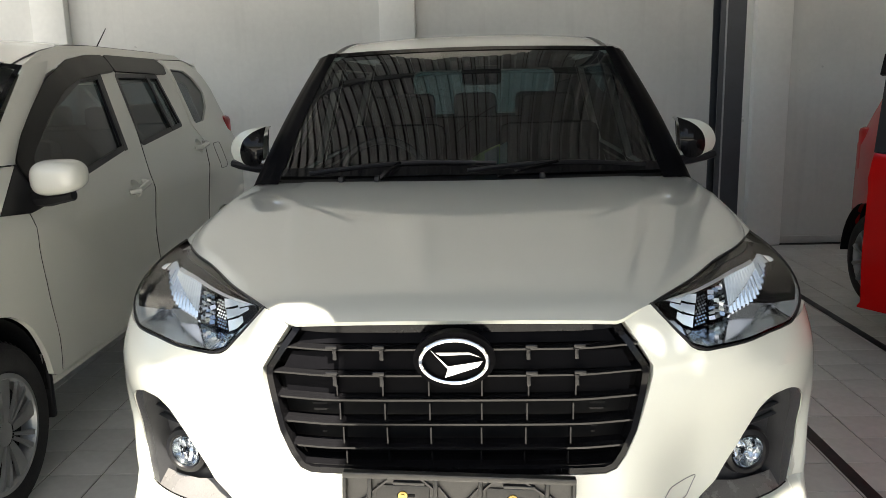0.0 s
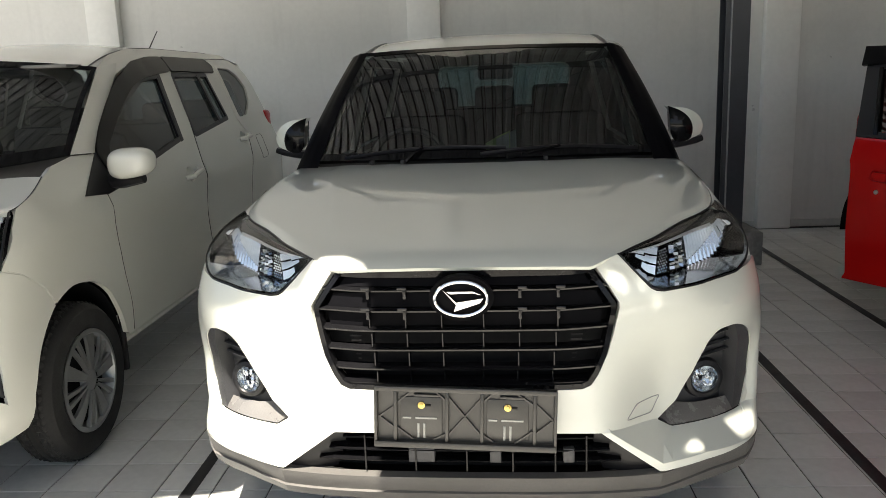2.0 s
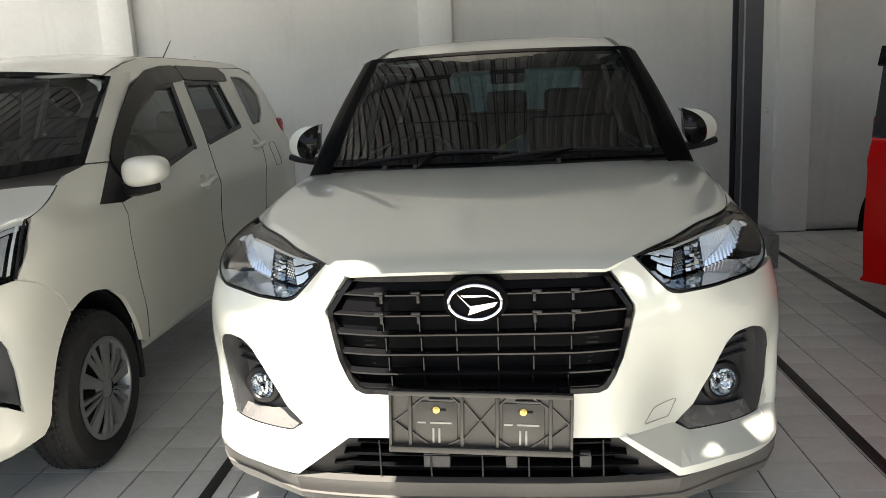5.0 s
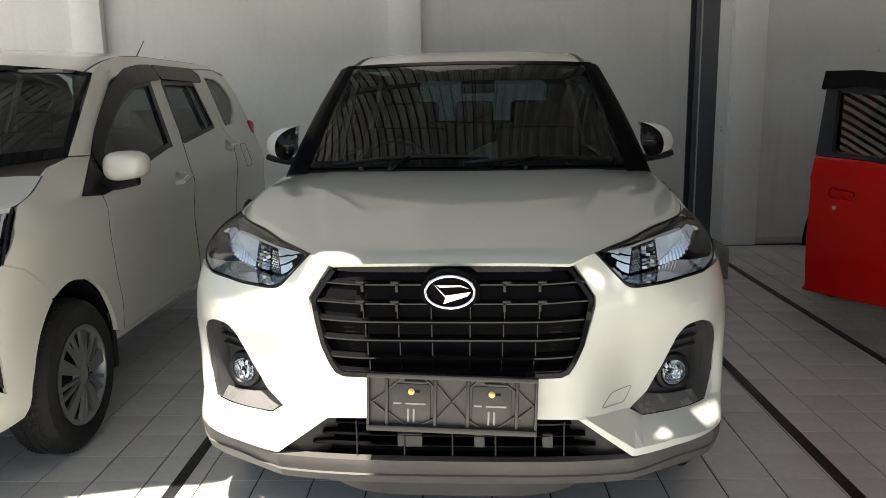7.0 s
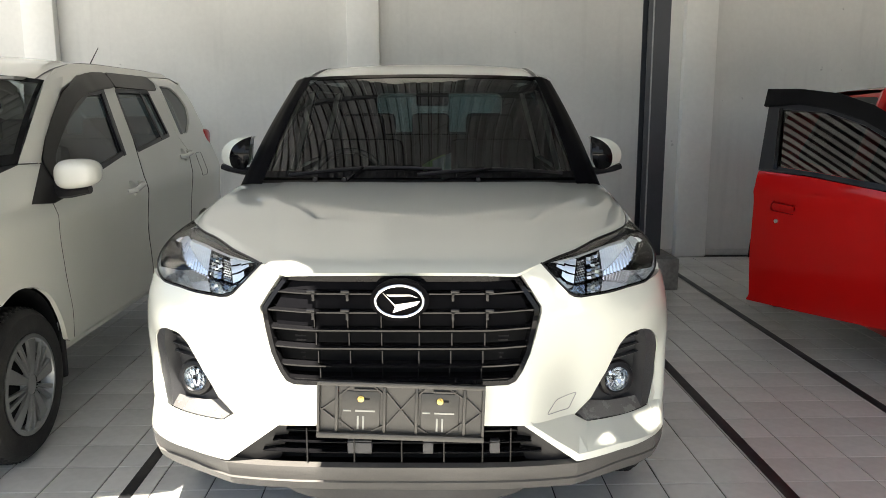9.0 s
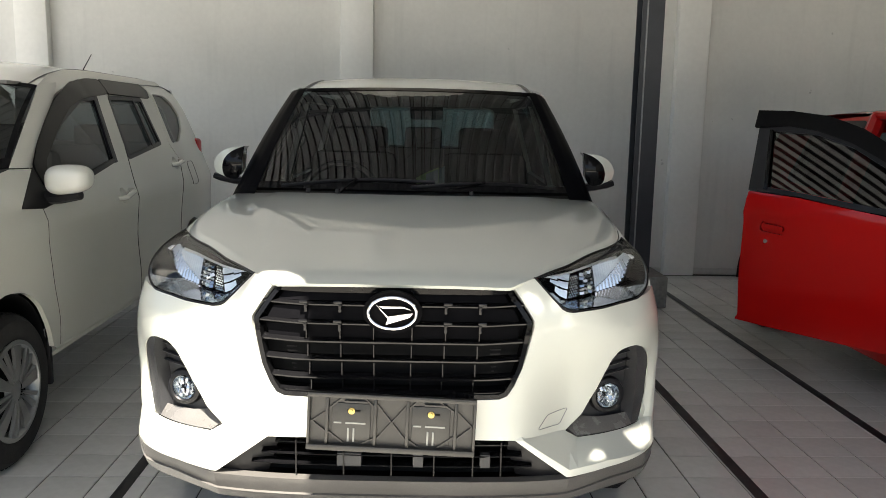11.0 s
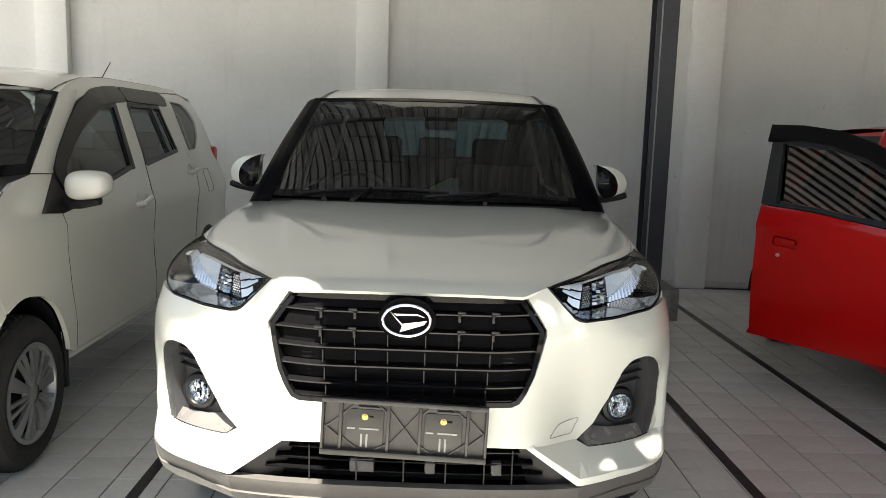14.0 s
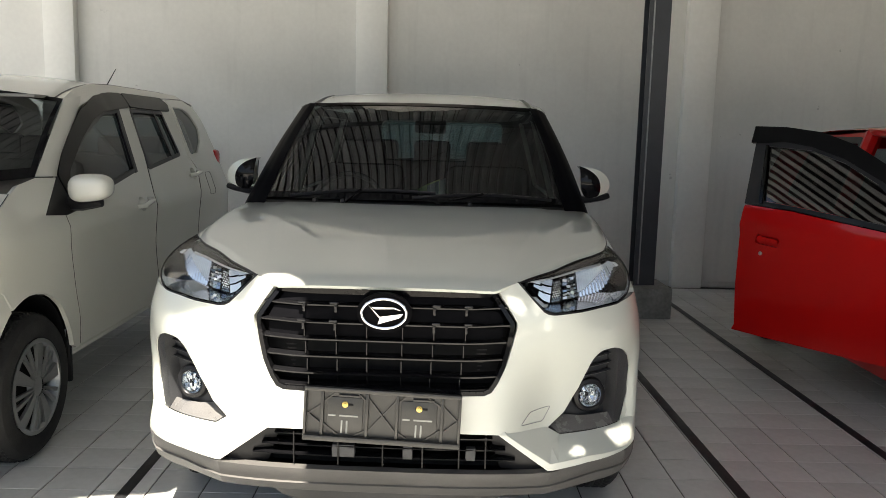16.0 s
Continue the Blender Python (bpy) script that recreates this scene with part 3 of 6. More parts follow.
def bar(z, h, proud, deep, x_end=None, rise=0.006, bm=None, x_from=None):
    """A grille bar: a wedge section swept across the front."""
    bm = bm or bmesh.new()
    hw = x_end or grille_half(z) - 0.006
    lo = -hw if x_from is None else x_from
    n = 36
    rings = []
    for i in range(n + 1):
        x = lo + (hw - lo) * i / n
        zz = z + rise * ease(abs(x), 0.24, 0.38)
        y = front_y(x, zz)
        rings.append([bm.verts.new((x, y + dy, zz + dz)) for dy, dz in ((-proud + 0.003, h / 2), (-proud, h / 2 - 0.002), (-proud + 0.001, -h / 2), (deep, -h / 2 - 0.004), (deep, h / 2 + 0.005))])
    for p, q in zip(rings, rings[1:]):
        for k in range(5):
            bm.faces.new((p[k], p[(k + 1) % 5], q[(k + 1) % 5], q[k]))
    bm.faces.new(rings[0])
    bm.faces.new(rings[-1][::-1])
    bmesh.ops.recalc_face_normals(bm, faces=bm.faces[:])
    return bm


part("top_band", bar(0.903, 0.028, -0.004, 0.05), GLOSS_BLACK, grille)
for z in (0.858, 0.807):
    part("bar", bar(z, 0.006, -0.006, 0.04), GRILLE_BAR, grille)
for z in (0.757, 0.706, 0.655):
    part("bar", bar(z, 0.0065, -0.008, 0.04), GRILLE_BAR, grille)
part("bottom_band", bar(0.612, 0.016, -0.008, 0.05), GLOSS_BLACK, grille)
# shallow panels set back between the bars
for z0, z1, back in ((0.815, 0.850, 0.020), (0.866, 0.890, 0.022), (0.765, 0.799, 0.028)):
    w0, w1 = grille_half(z0) - 0.03, grille_half(z1) - 0.03
    part("panel", patch([(-w0, z0), (w0, z0), (w1, z1), (-w1, z1)], [], lambda a, z, k=back: skin(a, z, k), 0.03, (0, -1, 0)), PILLAR_BLACK, grille)
# thin upright fins
for x in (0.054, 0.148, 0.243):
    for sx in (-1, 1):
        for z0, z1 in ((0.764, 0.799), (0.714, 0.749), (0.663, 0.698), (0.618, 0.647)):
            xx = sx * (x - 0.10 * (0.8 - z0) * x / 0.243)
            y = front_y(xx, (z0 + z1) / 2)
            part("fin", box(xx, y + 0.028, (z0 + z1) / 2, 0.003, 0.034, z1 - z0, 0), GRILLE_BAR, grille, smooth=False)
# radiator slats behind the lower bars
for k in range(9):
    z = 0.622 + 0.0125 * k
    hw = grille_half(z) - 0.03
    part("radiator_slat", box(0, 0.085 + front_y(0, z), z, 2 * hw * 0.9, 0.01, 0.004), SATIN_BLACK, grille, smooth=False)
# brackets on the two upper bars
for x in (0.152, 0.247):
    for sx in (-1, 1):
        for z in (0.858, 0.807):
            xx = sx * x
            y = front_y(xx, z)
            bb = box(xx, y - 0.001, z + 0.009, 0.024, 0.012, 0.008, 0.002)
            box(xx - 0.006 * sx, y + 0.001, z - 0.006, 0.009, 0.014, 0.026, 0.002, bb)
            part("bracket", bb, GRILLE_BAR, grille)

# oval badge: a ring and a slanted wedge
badge = part("badge", patch(ellipse(0, 0.847, 0.0815, 0.0575), [], lambda a, z: Vector((a, -0.002 - 0.008 * (1 - (a / 0.09) ** 2), z)), 0.012, (0, -1, 0), rim=0.03), PILLAR_BLACK, grille, "oval black badge")
ring = bmesh.new()
N = 48
rows = []
for k in range(N):
    a = 2 * math.pi * k / N
    row = []
    for j in range(8):
        t = 2 * math.pi * j / 8
        rr = 0.0044 * math.cos(t)
        row.append(ring.verts.new(((0.0655 + rr) * math.cos(a), -0.0125 - 0.004 * math.sin(t) - 0.002, 0.847 + (0.0435 + rr) * math.sin(a))))
    rows.append(row)
for k in range(N):
    for j in range(8):
        ring.faces.new((rows[k][j], rows[k][(j + 1) % 8], rows[(k + 1) % N][(j + 1) % 8], rows[(k + 1) % N][j]))
bmesh.ops.recalc_face_normals(ring, faces=ring.faces[:])
part("badge_ring", ring, CHROME, badge, "chrome oval ring")


def emblem_piece(poly):
    return plate(poly, lambda a, z: Vector((a, -0.017 - 0.002 * math.cos(20 * a), z)), 0.007, 0.012)


part("badge_wedge", emblem_piece([(-0.046, 0.872), (-0.012, 0.838), (0.056, 0.848), (0.047, 0.836), (-0.018, 0.815), (-0.012, 0.832)]), CHROME, badge)
part("badge_wedge", emblem_piece([(-0.036, 0.866), (0.030, 0.866), (0.052, 0.856), (0.030, 0.862), (-0.026, 0.860)]), CHROME, badge)

# lower intake
low = [(-0.346, 0.485), (0.346, 0.485), (0.500, 0.3665), (0.44, 0.352), (-0.44, 0.352), (-0.500, 0.3665)]
intake = part("lower_intake", patch(low, [], lambda a, z: skin(a, z, 0.085), 0.05, (0, -1, 0)), DARK, suv)
for z in (0.462, 0.427, 0.396):
    hw = 0.33 if z > 0.45 else 0.37 if z > 0.41 else 0.40
    part("bar", bar(z, 0.006, -0.025, 0.07, hw, 0.0), GLOSS_BLACK, intake)
for x in (-0.27, -0.135, 0.0, 0.12, 0.23, 0.31):
    part("fin", box(x, front_y(x, 0.42) + 0.045, 0.42, 0.004, 0.05, 0.10, 0), GLOSS_BLACK, intake, smooth=False)
for sx in (-1, 1):
    cor = [(sx * 0.315, 0.484), (sx * 0.345, 0.484), (sx * 0.497, 0.3655), (sx * 0.44, 0.3555), (sx * 0.36, 0.36)]
    part("intake_cheek", patch(cor, [], lambda a, z: skin(a, z, 0.03 + 0.03 * ease(abs(a), 0.45, 0.32)), 0.03, (0, -1, 0), rim=0.02), SATIN_BLACK, intake)
for x, w in ((-0.12, 0.07), (0.075, 0.03), (0.265, 0.03)):
    part("radar_block", box(x, front_y(x, 0.41) + 0.04, 0.412, w, 0.03, 0.04, 0.003), TRIM_GREY, intake)

# fog lamp bezels
for sx in (-1, 1):
    def vs(a, z, k=0.0, sx=sx):
        p = skin(a, z, 0.0)
        return Vector((p.x, p.y + k, p.z))
    vo = vent if sx > 0 else mirror(vent)
    bez = part("fog_bezel", patch(inset(vo, 0.003), [], lambda a, z: vs(a, z, 0.060), 0.02, (0, -1, 0), rim=0.058), TRIM_GREY, suv, "dark grey moulded fog lamp bezel")
    # upright outer fin
    fin = on_front([(0.722, 0.719), (0.738, 0.708), (0.763, 0.678), (0.779, 0.632), (0.783, 0.530), (0.760, 0.446), (0.734, 0.447), (0.738, 0.56), (0.730, 0.66), (0.712, 0.716)])
    if sx < 0:
        fin = mirror(fin)
    part("bezel_fin", plate(fin, lambda a, z: vs(a, z, 0.004), 0.056, 0.02), TRIM_GREY, bez)
    for z, x0, x1 in ((0.684, 0.640, 0.718), (0.650, 0.628, 0.722), (0.618, 0.616, 0.724)):
        pp = [skin(sx * along(x0 + (x1 - x0) * k / 6, z), z + 0.010 * k / 6, 0.050) for k in range(7)]
        part("rib", rod(pp, 0.0085, 6, flat=0.45), TRIM_GREY, bez)
    # floor shelf of the bezel
    shelf = on_front([(0.511, 0.467), (0.547, 0.4425), (0.757, 0.445), (0.734, 0.476), (0.62, 0.480), (0.545, 0.490)])
    if sx < 0:
        shelf = mirror(shelf)
    part("shelf", patch(shelf, [], lambda a, z: vs(a, z, 0.004 + 1.1 * max(0, z - 0.446)), 0.012, (0, -1, 1), rim=0.01), SHELF_SUNLIT, bez)
    # lamp
    c = skin(sx * along(0.647, 0.547), 0.547, 0.036)
    m = Matrix.Translation(c) @ Euler((radians(90), 0, radians(14) * sx)).to_matrix().to_4x4() @ Matrix.Scale(0.92, 4)
    part("lamp_cup", lathe([(0.064, -0.012), (0.058, 0.004), (0.046, 0.008), (0.0425, 0.004), (0.0415, -0.02)], 32, m), SATIN_BLACK, bez)
    fl = part("fog_lamp", lathe([(0.0, -0.014), (0.012, -0.018), (0.028, -0.012), (0.040, 0.002), (0.041, 0.004)], 28, m), SMOKED_CHROME, bez, "round clear fog lamp")
    rng = random.Random(11 if sx > 0 else 12)
    for k in range(11):
        xx, zz = (k % 4 - 1.5) * 0.016 + rng.uniform(-0.003, 0.003), (k // 4 - 1) * 0.019 + rng.uniform(-0.004, 0.004)
        if math.hypot(xx, zz) < 0.034:
            tilt = Euler((rng.uniform(-0.5, 0.5), rng.uniform(-0.6, 0.6), rng.uniform(-0.5, 0.5))).to_matrix().to_4x4()
            part("facet", box(0, 0, 0, 0.009, rng.uniform(0.014, 0.024), 0.004, 0.001, turn=m @ Matrix.Translation((xx, zz, -0.006)) @ tilt), CHROME if k != 5 else SATIN_BLACK, fl)
    part("lens", lathe([(0.0, 0.012), (0.02, 0.0105), (0.034, 0.007), (0.040, 0.003)], 28, m), LENS, fl)

# number plate holder
PH = Matrix.Translation((0.003, -0.05, 0.547)) @ Euler((radians(-4), radians(1.9), 0)).to_matrix().to_4x4()
hold = part("plate_holder", bmesh.new(), HOLDER, suv, "empty black plastic number plate holder with ribs")
hold.matrix_local = PH
w, h = 0.2295, 0.079
b = box(0, 0.006, 0, 2 * w - 0.01, 0.004, 2 * h - 0.01)
part("back_panel", b, HOLDER, hold, smooth=False)
for nm, args in (("rim_bar", (0, -0.003, h - 0.006, 2 * w, 0.02, 0.013)), ("rim_bar", (0, -0.005, -h + 0.008, 2 * w, 0.024, 0.016)), ("rim_bar", (-w + 0.004, -0.003, 0, 0.008, 0.02, 2 * h - 0.02)), ("rim_bar", (w - 0.004, -0.003, 0, 0.008, 0.02, 2 * h - 0.02))):
    part(nm, box(*args, 0.003), HOLDER, hold)
for x in (-0.176, -0.045, 0.043, 0.174):
    part("rib", box(x, -0.002, 0.001, 0.009, 0.014, 2 * h - 0.028, 0.002), HOLDER, hold)


def rib(x0, z0, x1, z1):
    dx, dz = x1 - x0, z1 - z0
    ln = math.hypot(dx, dz)
    return box((x0 + x1) / 2, 0.0005, (z0 + z1) / 2, ln, 0.009, 0.004, 0, turn=Matrix.Rotation(-math.atan2(dz, dx), 4, "Y"))


for q in ((-0.04, 0.05, 0.04, -0.045), (-0.04, -0.045, 0.04, 0.05), (-0.171, 0.035, -0.135, 0.066), (-0.171, -0.03, -0.13, -0.06), (-0.05, 0.045, -0.075, 0.066), (-0.05, -0.045, -0.08, -0.06),
          (0.169, 0.04, 0.13, 0.066), (0.169, -0.03, 0.125, -0.062), (0.048, 0.045, 0.07, 0.066), (0.048, -0.045, 0.075, -0.062), (-0.22, -0.005, -0.18, 0.025), (-0.22, 0.0, -0.18, -0.03), (0.22, 0.0, 0.178, -0.035), (0.22, 0.0, 0.178, 0.04)):
    part("rib", rib(*q), HOLDER, hold, smooth=False)
for x in (-0.11, 0.107):
    part("boss", box(x, 0.0025, -0.002, 0.105, 0.006, 0.105, 0.002), HOLDER, hold)
    part("slot", box(x + 0.006, -0.0012, 0.030, 0.036, 0.003, 0.006, 0.001), DARK, hold)
    part("screw", lathe([(0.0, 0.006), (0.004, 0.006), (0.0045, 0.004), (0.009, 0.003), (0.0095, 0.0)], 16, Matrix.Translation((x, -0.001, 0.030)) @ Euler((radians(90), 0, 0)).to_matrix().to_4x4()), BRASS, hold, "brass screw")
    for dx in (-0.0075, 0.0075):
        part("opening", box(x + dx, -0.0012, -0.037, 0.0055, 0.003, 0.038, 0.001), SLOT, hold)
    for dx, ww in ((-0.037, 0.022), (0.012, 0.055)):
        part("opening", box(x + dx, -0.0012, -0.004, ww, 0.003, 0.005, 0.001), SLOT, hold)
    part("opening", box(x + 0.012, 0.0, 0.056, 0.062, 0.012, 0.006, 0.001), HOLDER, hold)

# bonnet
ZC = curve((0.02, 0.912), (0.06, 0.932), (0.14, 0.952), (0.3, 0.978), (0.55, 1.008), (0.85, 1.04), (1.15, 1.062), (1.4, 1.07))
EDGE_X = curve((0.028, 0.326), (0.077, 0.389), (0.213, 0.498), (0.374, 0.603), (0.489, 0.683), (0.6, 0.738), (0.76, 0.772), (0.9, 0.786), (1.11, 0.799), (1.45, 0.822))


def crease_x(y):
    return 0.325 + 0.235 * min(1.1, max(0, y - 0.05)) ** 0.85


def hood_z(x, y):
    a = abs(x)
    c = crease_x(y)
    fade = ease(y, 0.05, 0.25)
    z = ZC(y) - 0.035 * (a / 0.75) ** 3 + 0.003 * fade * (1 - ease(a, c - 0.010, c + 0.02))
    edge = EDGE_X(y)
    return z - 0.010 * ease(a, edge - 0.03, edge) ** 2 * ease(y, 0.09, 0.25)


REAR = 1.13


def hood_fn(u, v):
    t = u * 2 - 1
    # front line is flat in the middle, then runs back along the lamps
    x = t * 0.80
    a = abs(x)
    if a <= 0.326:
        y0 = 0.028
    else:
        lo, hi = 0.028, 1.2
        for _ in range(24):
            mid = (lo + hi) / 2
            if EDGE_X(mid) < a:
                lo = mid
            else:
                hi = mid
        y0 = lo
    y1 = REAR + 0.30 * (a / 0.8) ** 2.4
    y = y0 + (y1 - y0) * v
    z = hood_z(x, y)
    return Vector((x, y, z))


b = sheet(hood_fn, 120, 60)
bmesh.ops.remove_doubles(b, verts=b.verts, dist=1e-5)
rimv = {}
bord = [e for e in b.edges if len(e.link_faces) == 1]
for e in bord:
    for v in e.verts:
        if v not in rimv:
            rimv[v] = (b.verts.new(v.co), b.verts.new(v.co + Vector((0, 0.006, -0.009))))
for e in bord:
    p, q = e.verts
    b.faces.new((rimv[p][0], rimv[q][0], rimv[q][1], rimv[p][1]))
hood = part("bonnet", b, PAINT, suv)
# folded lip along the front edge of the bonnet
part("bonnet_seal", sheet(lambda u, v: Vector(((u * 2 - 1) * 0.33, front_y((u * 2 - 1) * 0.33, 0.915) + 0.03 * v - 0.002, 0.915 - 0.012 * v)), 30, 2), SATIN_BLACK, suv)
# fender tops beside the bonnet and body sides
def side_x(y, z):
    w = HALF * GIRTH(min(z, 0.98)) - 0.02 * ease(y, 3.2, 3.95)
    if z > 0.98:
        w = HALF * GIRTH(0.98) - 0.035 - 0.30 * (z - 0.98)
    return w


ARCH_F, ARCH_R, WHEEL_R = 0.80, 3.325, 0.335
for sx in (-1, 1):
    def fender_top(u, v, sx=sx):
        y = 0.55 + 0.92 * u
        xo, zo = side_x(y, 0.90), 0.90 - 0.0
        xi = EDGE_X(y) + 0.003
        zi = hood_z(xi - 0.004, y) - 0.004
        k = math.sin(v * math.pi / 2)
        c = 1 - math.cos(v * math.pi / 2)
        return Vector((sx * (xi + (xo - xi) * k), y, zi + (zo - zi) * c))
    fen = part("fender", sheet(fender_top, 24, 10, flip=sx < 0), PAINT, suv)

    def side(y, z, sx=sx):
        return Vector((sx * side_x(y, z), y, z))

    def arch(yc, r):
        return [(yc + r * math.cos(math.pi * (1 - k / 12)), WHEEL_R + r * math.sin(math.pi * k / 12)) for k in range(13)]
    fo = [(0.455, 0.33)] + arch(ARCH_F, 0.342) + [(1.24, 0.30), (1.24, 0.90), (0.55, 0.90), (0.455, 0.86)]
    part("fender_side", patch(fo, [], side, 0.06, (sx, 0, 0), rim=0.02), PAINT, fen)
    part("arch_liner", sheet(lambda u, v, sx=sx: Vector((sx * (0.84 - 0.3 * v), ARCH_F + 0.385 * math.cos(math.pi * (1 - u)), WHEEL_R + 0.385 * math.sin(math.pi * u))), 16, 2), DARK, fen)
    d1 = [(1.246, 0.30), (2.28, 0.30), (2.28, 0.96), (2.20, 1.50), (1.95, 1.49), (1.42, 1.06), (1.246, 0.99)]
    g1 = [(1.50, 1.03), (2.19, 1.04), (2.13, 1.45), (1.98, 1.44)]
    dr = part("door", patch(inset(d1, 0.003), [g1], side, 0.06, (sx, 0, 0), rim=0.02), PAINT, suv)
    part("lining", patch(inset(d1, 0.006), [inset(g1, -0.006)], lambda y, z: side(y, z) + Vector((-0.026 * sx, 0, 0)), 0.08, (-sx, 0, 0)), DASH, dr)
    part("window", patch(g1, [], lambda y, z: side(y, z) + Vector((-0.008 * sx, 0, 0)), 0.08, (sx, 0, 0)), TINT_DARK, dr)
    d2 = [(2.286, 0.30), (2.93, 0.30), (2.95, 0.50), (3.10, 0.66), (3.32, 0.73), (3.32, 1.02), (3.15, 1.50), (2.206, 1.50), (2.286, 0.96)]
    g2 = [(2.30, 1.04), (3.20, 1.05), (3.08, 1.45), (2.24, 1.45)]
    dr = part("door", patch(inset(d2, 0.003), [g2], side, 0.06, (sx, 0, 0), rim=0.02), PAINT, suv)
    part("lining", patch(inset(d2, 0.006), [inset(g2, -0.006)], lambda y, z: side(y, z) + Vector((-0.026 * sx, 0, 0)), 0.08, (-sx, 0, 0)), DASH, dr)
    part("window", patch(g2, [], lambda y, z: side(y, z) + Vector((-0.008 * sx, 0, 0)), 0.08, (sx, 0, 0)), TINT_DARK, dr)
    qp = [(3.326, 0.73)] + [(ARCH_R + 0.39 * math.cos(a), WHEEL_R + 0.39 * math.sin(a)) for a in (1.5, 1.2, 0.9, 0.6, 0.3, 0.0)] + [(3.95, 0.32), (3.97, 0.95), (3.80, 1.25), (3.62, 1.52), (3.156, 1.51), (3.326, 1.02)]
    qr = part("rear_quarter", patch(qp, [], side, 0.06, (sx, 0, 0), rim=0.02), PAINT, suv)
    part("lining", patch(inset(qp, 0.01), [], lambda y, z: side(y, z) + Vector((-0.026 * sx, 0, 0)), 0.08, (-sx, 0, 0)), DASH, qr)
    part("sill", box(sx * 0.78, 2.06, 0.26, 0.08, 1.75, 0.10, 0.015), TRIM_GREY, suv)


def tread_point(u, v, r, w):
    """Tyre tread: rings and slanted cross cuts between raised blocks."""
    h = (v - 0.5) * (w - 0.052)
    ring = min(abs(abs(h) - 0.014), abs(abs(h) - 0.044)) < 0.0035
    cut = round(u * 192 + (8 * v if abs(h) < 0.044 else 0)) % 3 == 0 and abs(h) > 0.016
    rr = r + (0.001 if not (ring or cut) else -0.006) - 0.012 * max(0.0, abs(2 * v - 1) - 0.82) / 0.18
    a = 2 * math.pi * u
    return Vector((rr * math.cos(a), rr * math.sin(a), h))


def wheel(parent, x, y, z, r, w, sx, spokes, name="wheel"):
    m = Matrix.Translation((x, y, z)) @ Euler((0, radians(90) * sx, 0)).to_matrix().to_4x4()
    tyre_r = r * 0.66
    wh = part(name, lathe([(tyre_r, -w / 2), (tyre_r + 0.02, -w / 2 - 0.004), (r - 0.03, -w / 2 + 0.002), (r - 0.012, -w / 2 + 0.02), (r - 0.007, -w / 2 + 0.035), (r - 0.007, w / 2 - 0.035), (r - 0.012, w / 2 - 0.02), (r - 0.03, w / 2 - 0.002), (tyre_r + 0.02, w / 2 + 0.004), (tyre_r, w / 2 - 0.004), (tyre_r - 0.006, w / 2 - 0.02), (tyre_r - 0.006, -w / 2)], 56, m), RUBBER, parent, "black rubber tyre")
    part("tread", sheet(lambda u, v: m @ tread_point(u, v, r, w), 192, 24), RUBBER, wh, smooth=False)
    part("rim", lathe([(tyre_r - 0.002, w / 2 - 0.002), (tyre_r - 0.012, w / 2 + 0.001), (tyre_r - 0.02, w / 2 - 0.012), (tyre_r - 0.03, w / 2 - 0.05), (0.0, w / 2 - 0.06)], 56, m), SILVER if spokes > 6 else GLOSS_BLACK, wh)
    # dark disc put in for the shade behind the spokes
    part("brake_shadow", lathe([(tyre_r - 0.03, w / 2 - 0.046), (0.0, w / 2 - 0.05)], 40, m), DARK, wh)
    return wh, m, tyre_r, w


for sx in (-1, 1):
    for yc in (ARCH_F, ARCH_R):
        wh, m, tr, ww = wheel(suv, sx * 0.735, yc, WHEEL_R, WHEEL_R, 0.20, sx, 5)
        for k in range(5):
            a = 2 * math.pi * k / 5
            part("spoke", rod([m @ Vector((0.03 * math.cos(a), 0.03 * math.sin(a), ww / 2 - 0.012)), m @ Vector(((tr - 0.012) * math.cos(a), (tr - 0.012) * math.sin(a), ww / 2 - 0.012))], [0.03, 0.02], 6), SILVER, wh)


# headlamps
def lamp_low(u):
    pts = ((0.0, 0.392, 0.936), (0.16, 0.442, 0.884), (0.26, 0.474, 0.853), (0.32, 0.505, 0.843), (0.42, 0.560, 0.847), (0.60, 0.640, 0.852), (0.76, 0.718, 0.857), (0.84, 0.757, 0.876))
    if u <= 0.84:
        us = [p[0] for p in pts]
        x, z = float(np.interp(u, us, [p[1] for p in pts])), float(np.interp(u, us, [p[2] for p in pts]))
        return skin(along(x, z), z, 0.002)
    a = skin(along(0.757, 0.876), 0.876, 0.002)
    t = (u - 0.84) / 0.16
    p1, p2 = Vector((0.806, 0.36, 0.935)), Vector((0.752, 0.600, 0.980))
    return a * (1 - t) ** 2 + p1 * 2 * t * (1 - t) + p2 * t * t


def lamp_top(u):
    y = 0.077 + (0.585 - 0.077) * u
    x = EDGE_X(y) + 0.003
    return Vector((x, y, hood_z(x - 0.005, y) - 0.003))


def lamp_pt(u, v, inset_by=0.0, bulge=0.0):
    """A point of the lens: upright from its lower edge, then curling back to the bonnet."""
    lo, hi = lamp_low(u), lamp_top(u)
    k, c = math.sin(v * math.pi / 2), 1 - math.cos(v * math.pi / 2)
    f = math.sin(math.pi * min(1, max(0, u))) ** 0.4
    c = v + (c - v) * f
    k = v + (k - v) * f
    p = Vector((lo.x + (hi.x - lo.x) * c, lo.y + (hi.y - lo.y) * c, lo.z + (hi.z - lo.z) * k))
    n = Vector((0.15 + 0.45 * u, -1.0 + 0.35 * u, 0.15 + 0.6 * v)).normalized()
    return p - n * inset_by


def flipx(fn, sx):
    def g(u, v):
        p = fn(u, v)
        return Vector((p.x * sx, p.y, p.z))
    return g


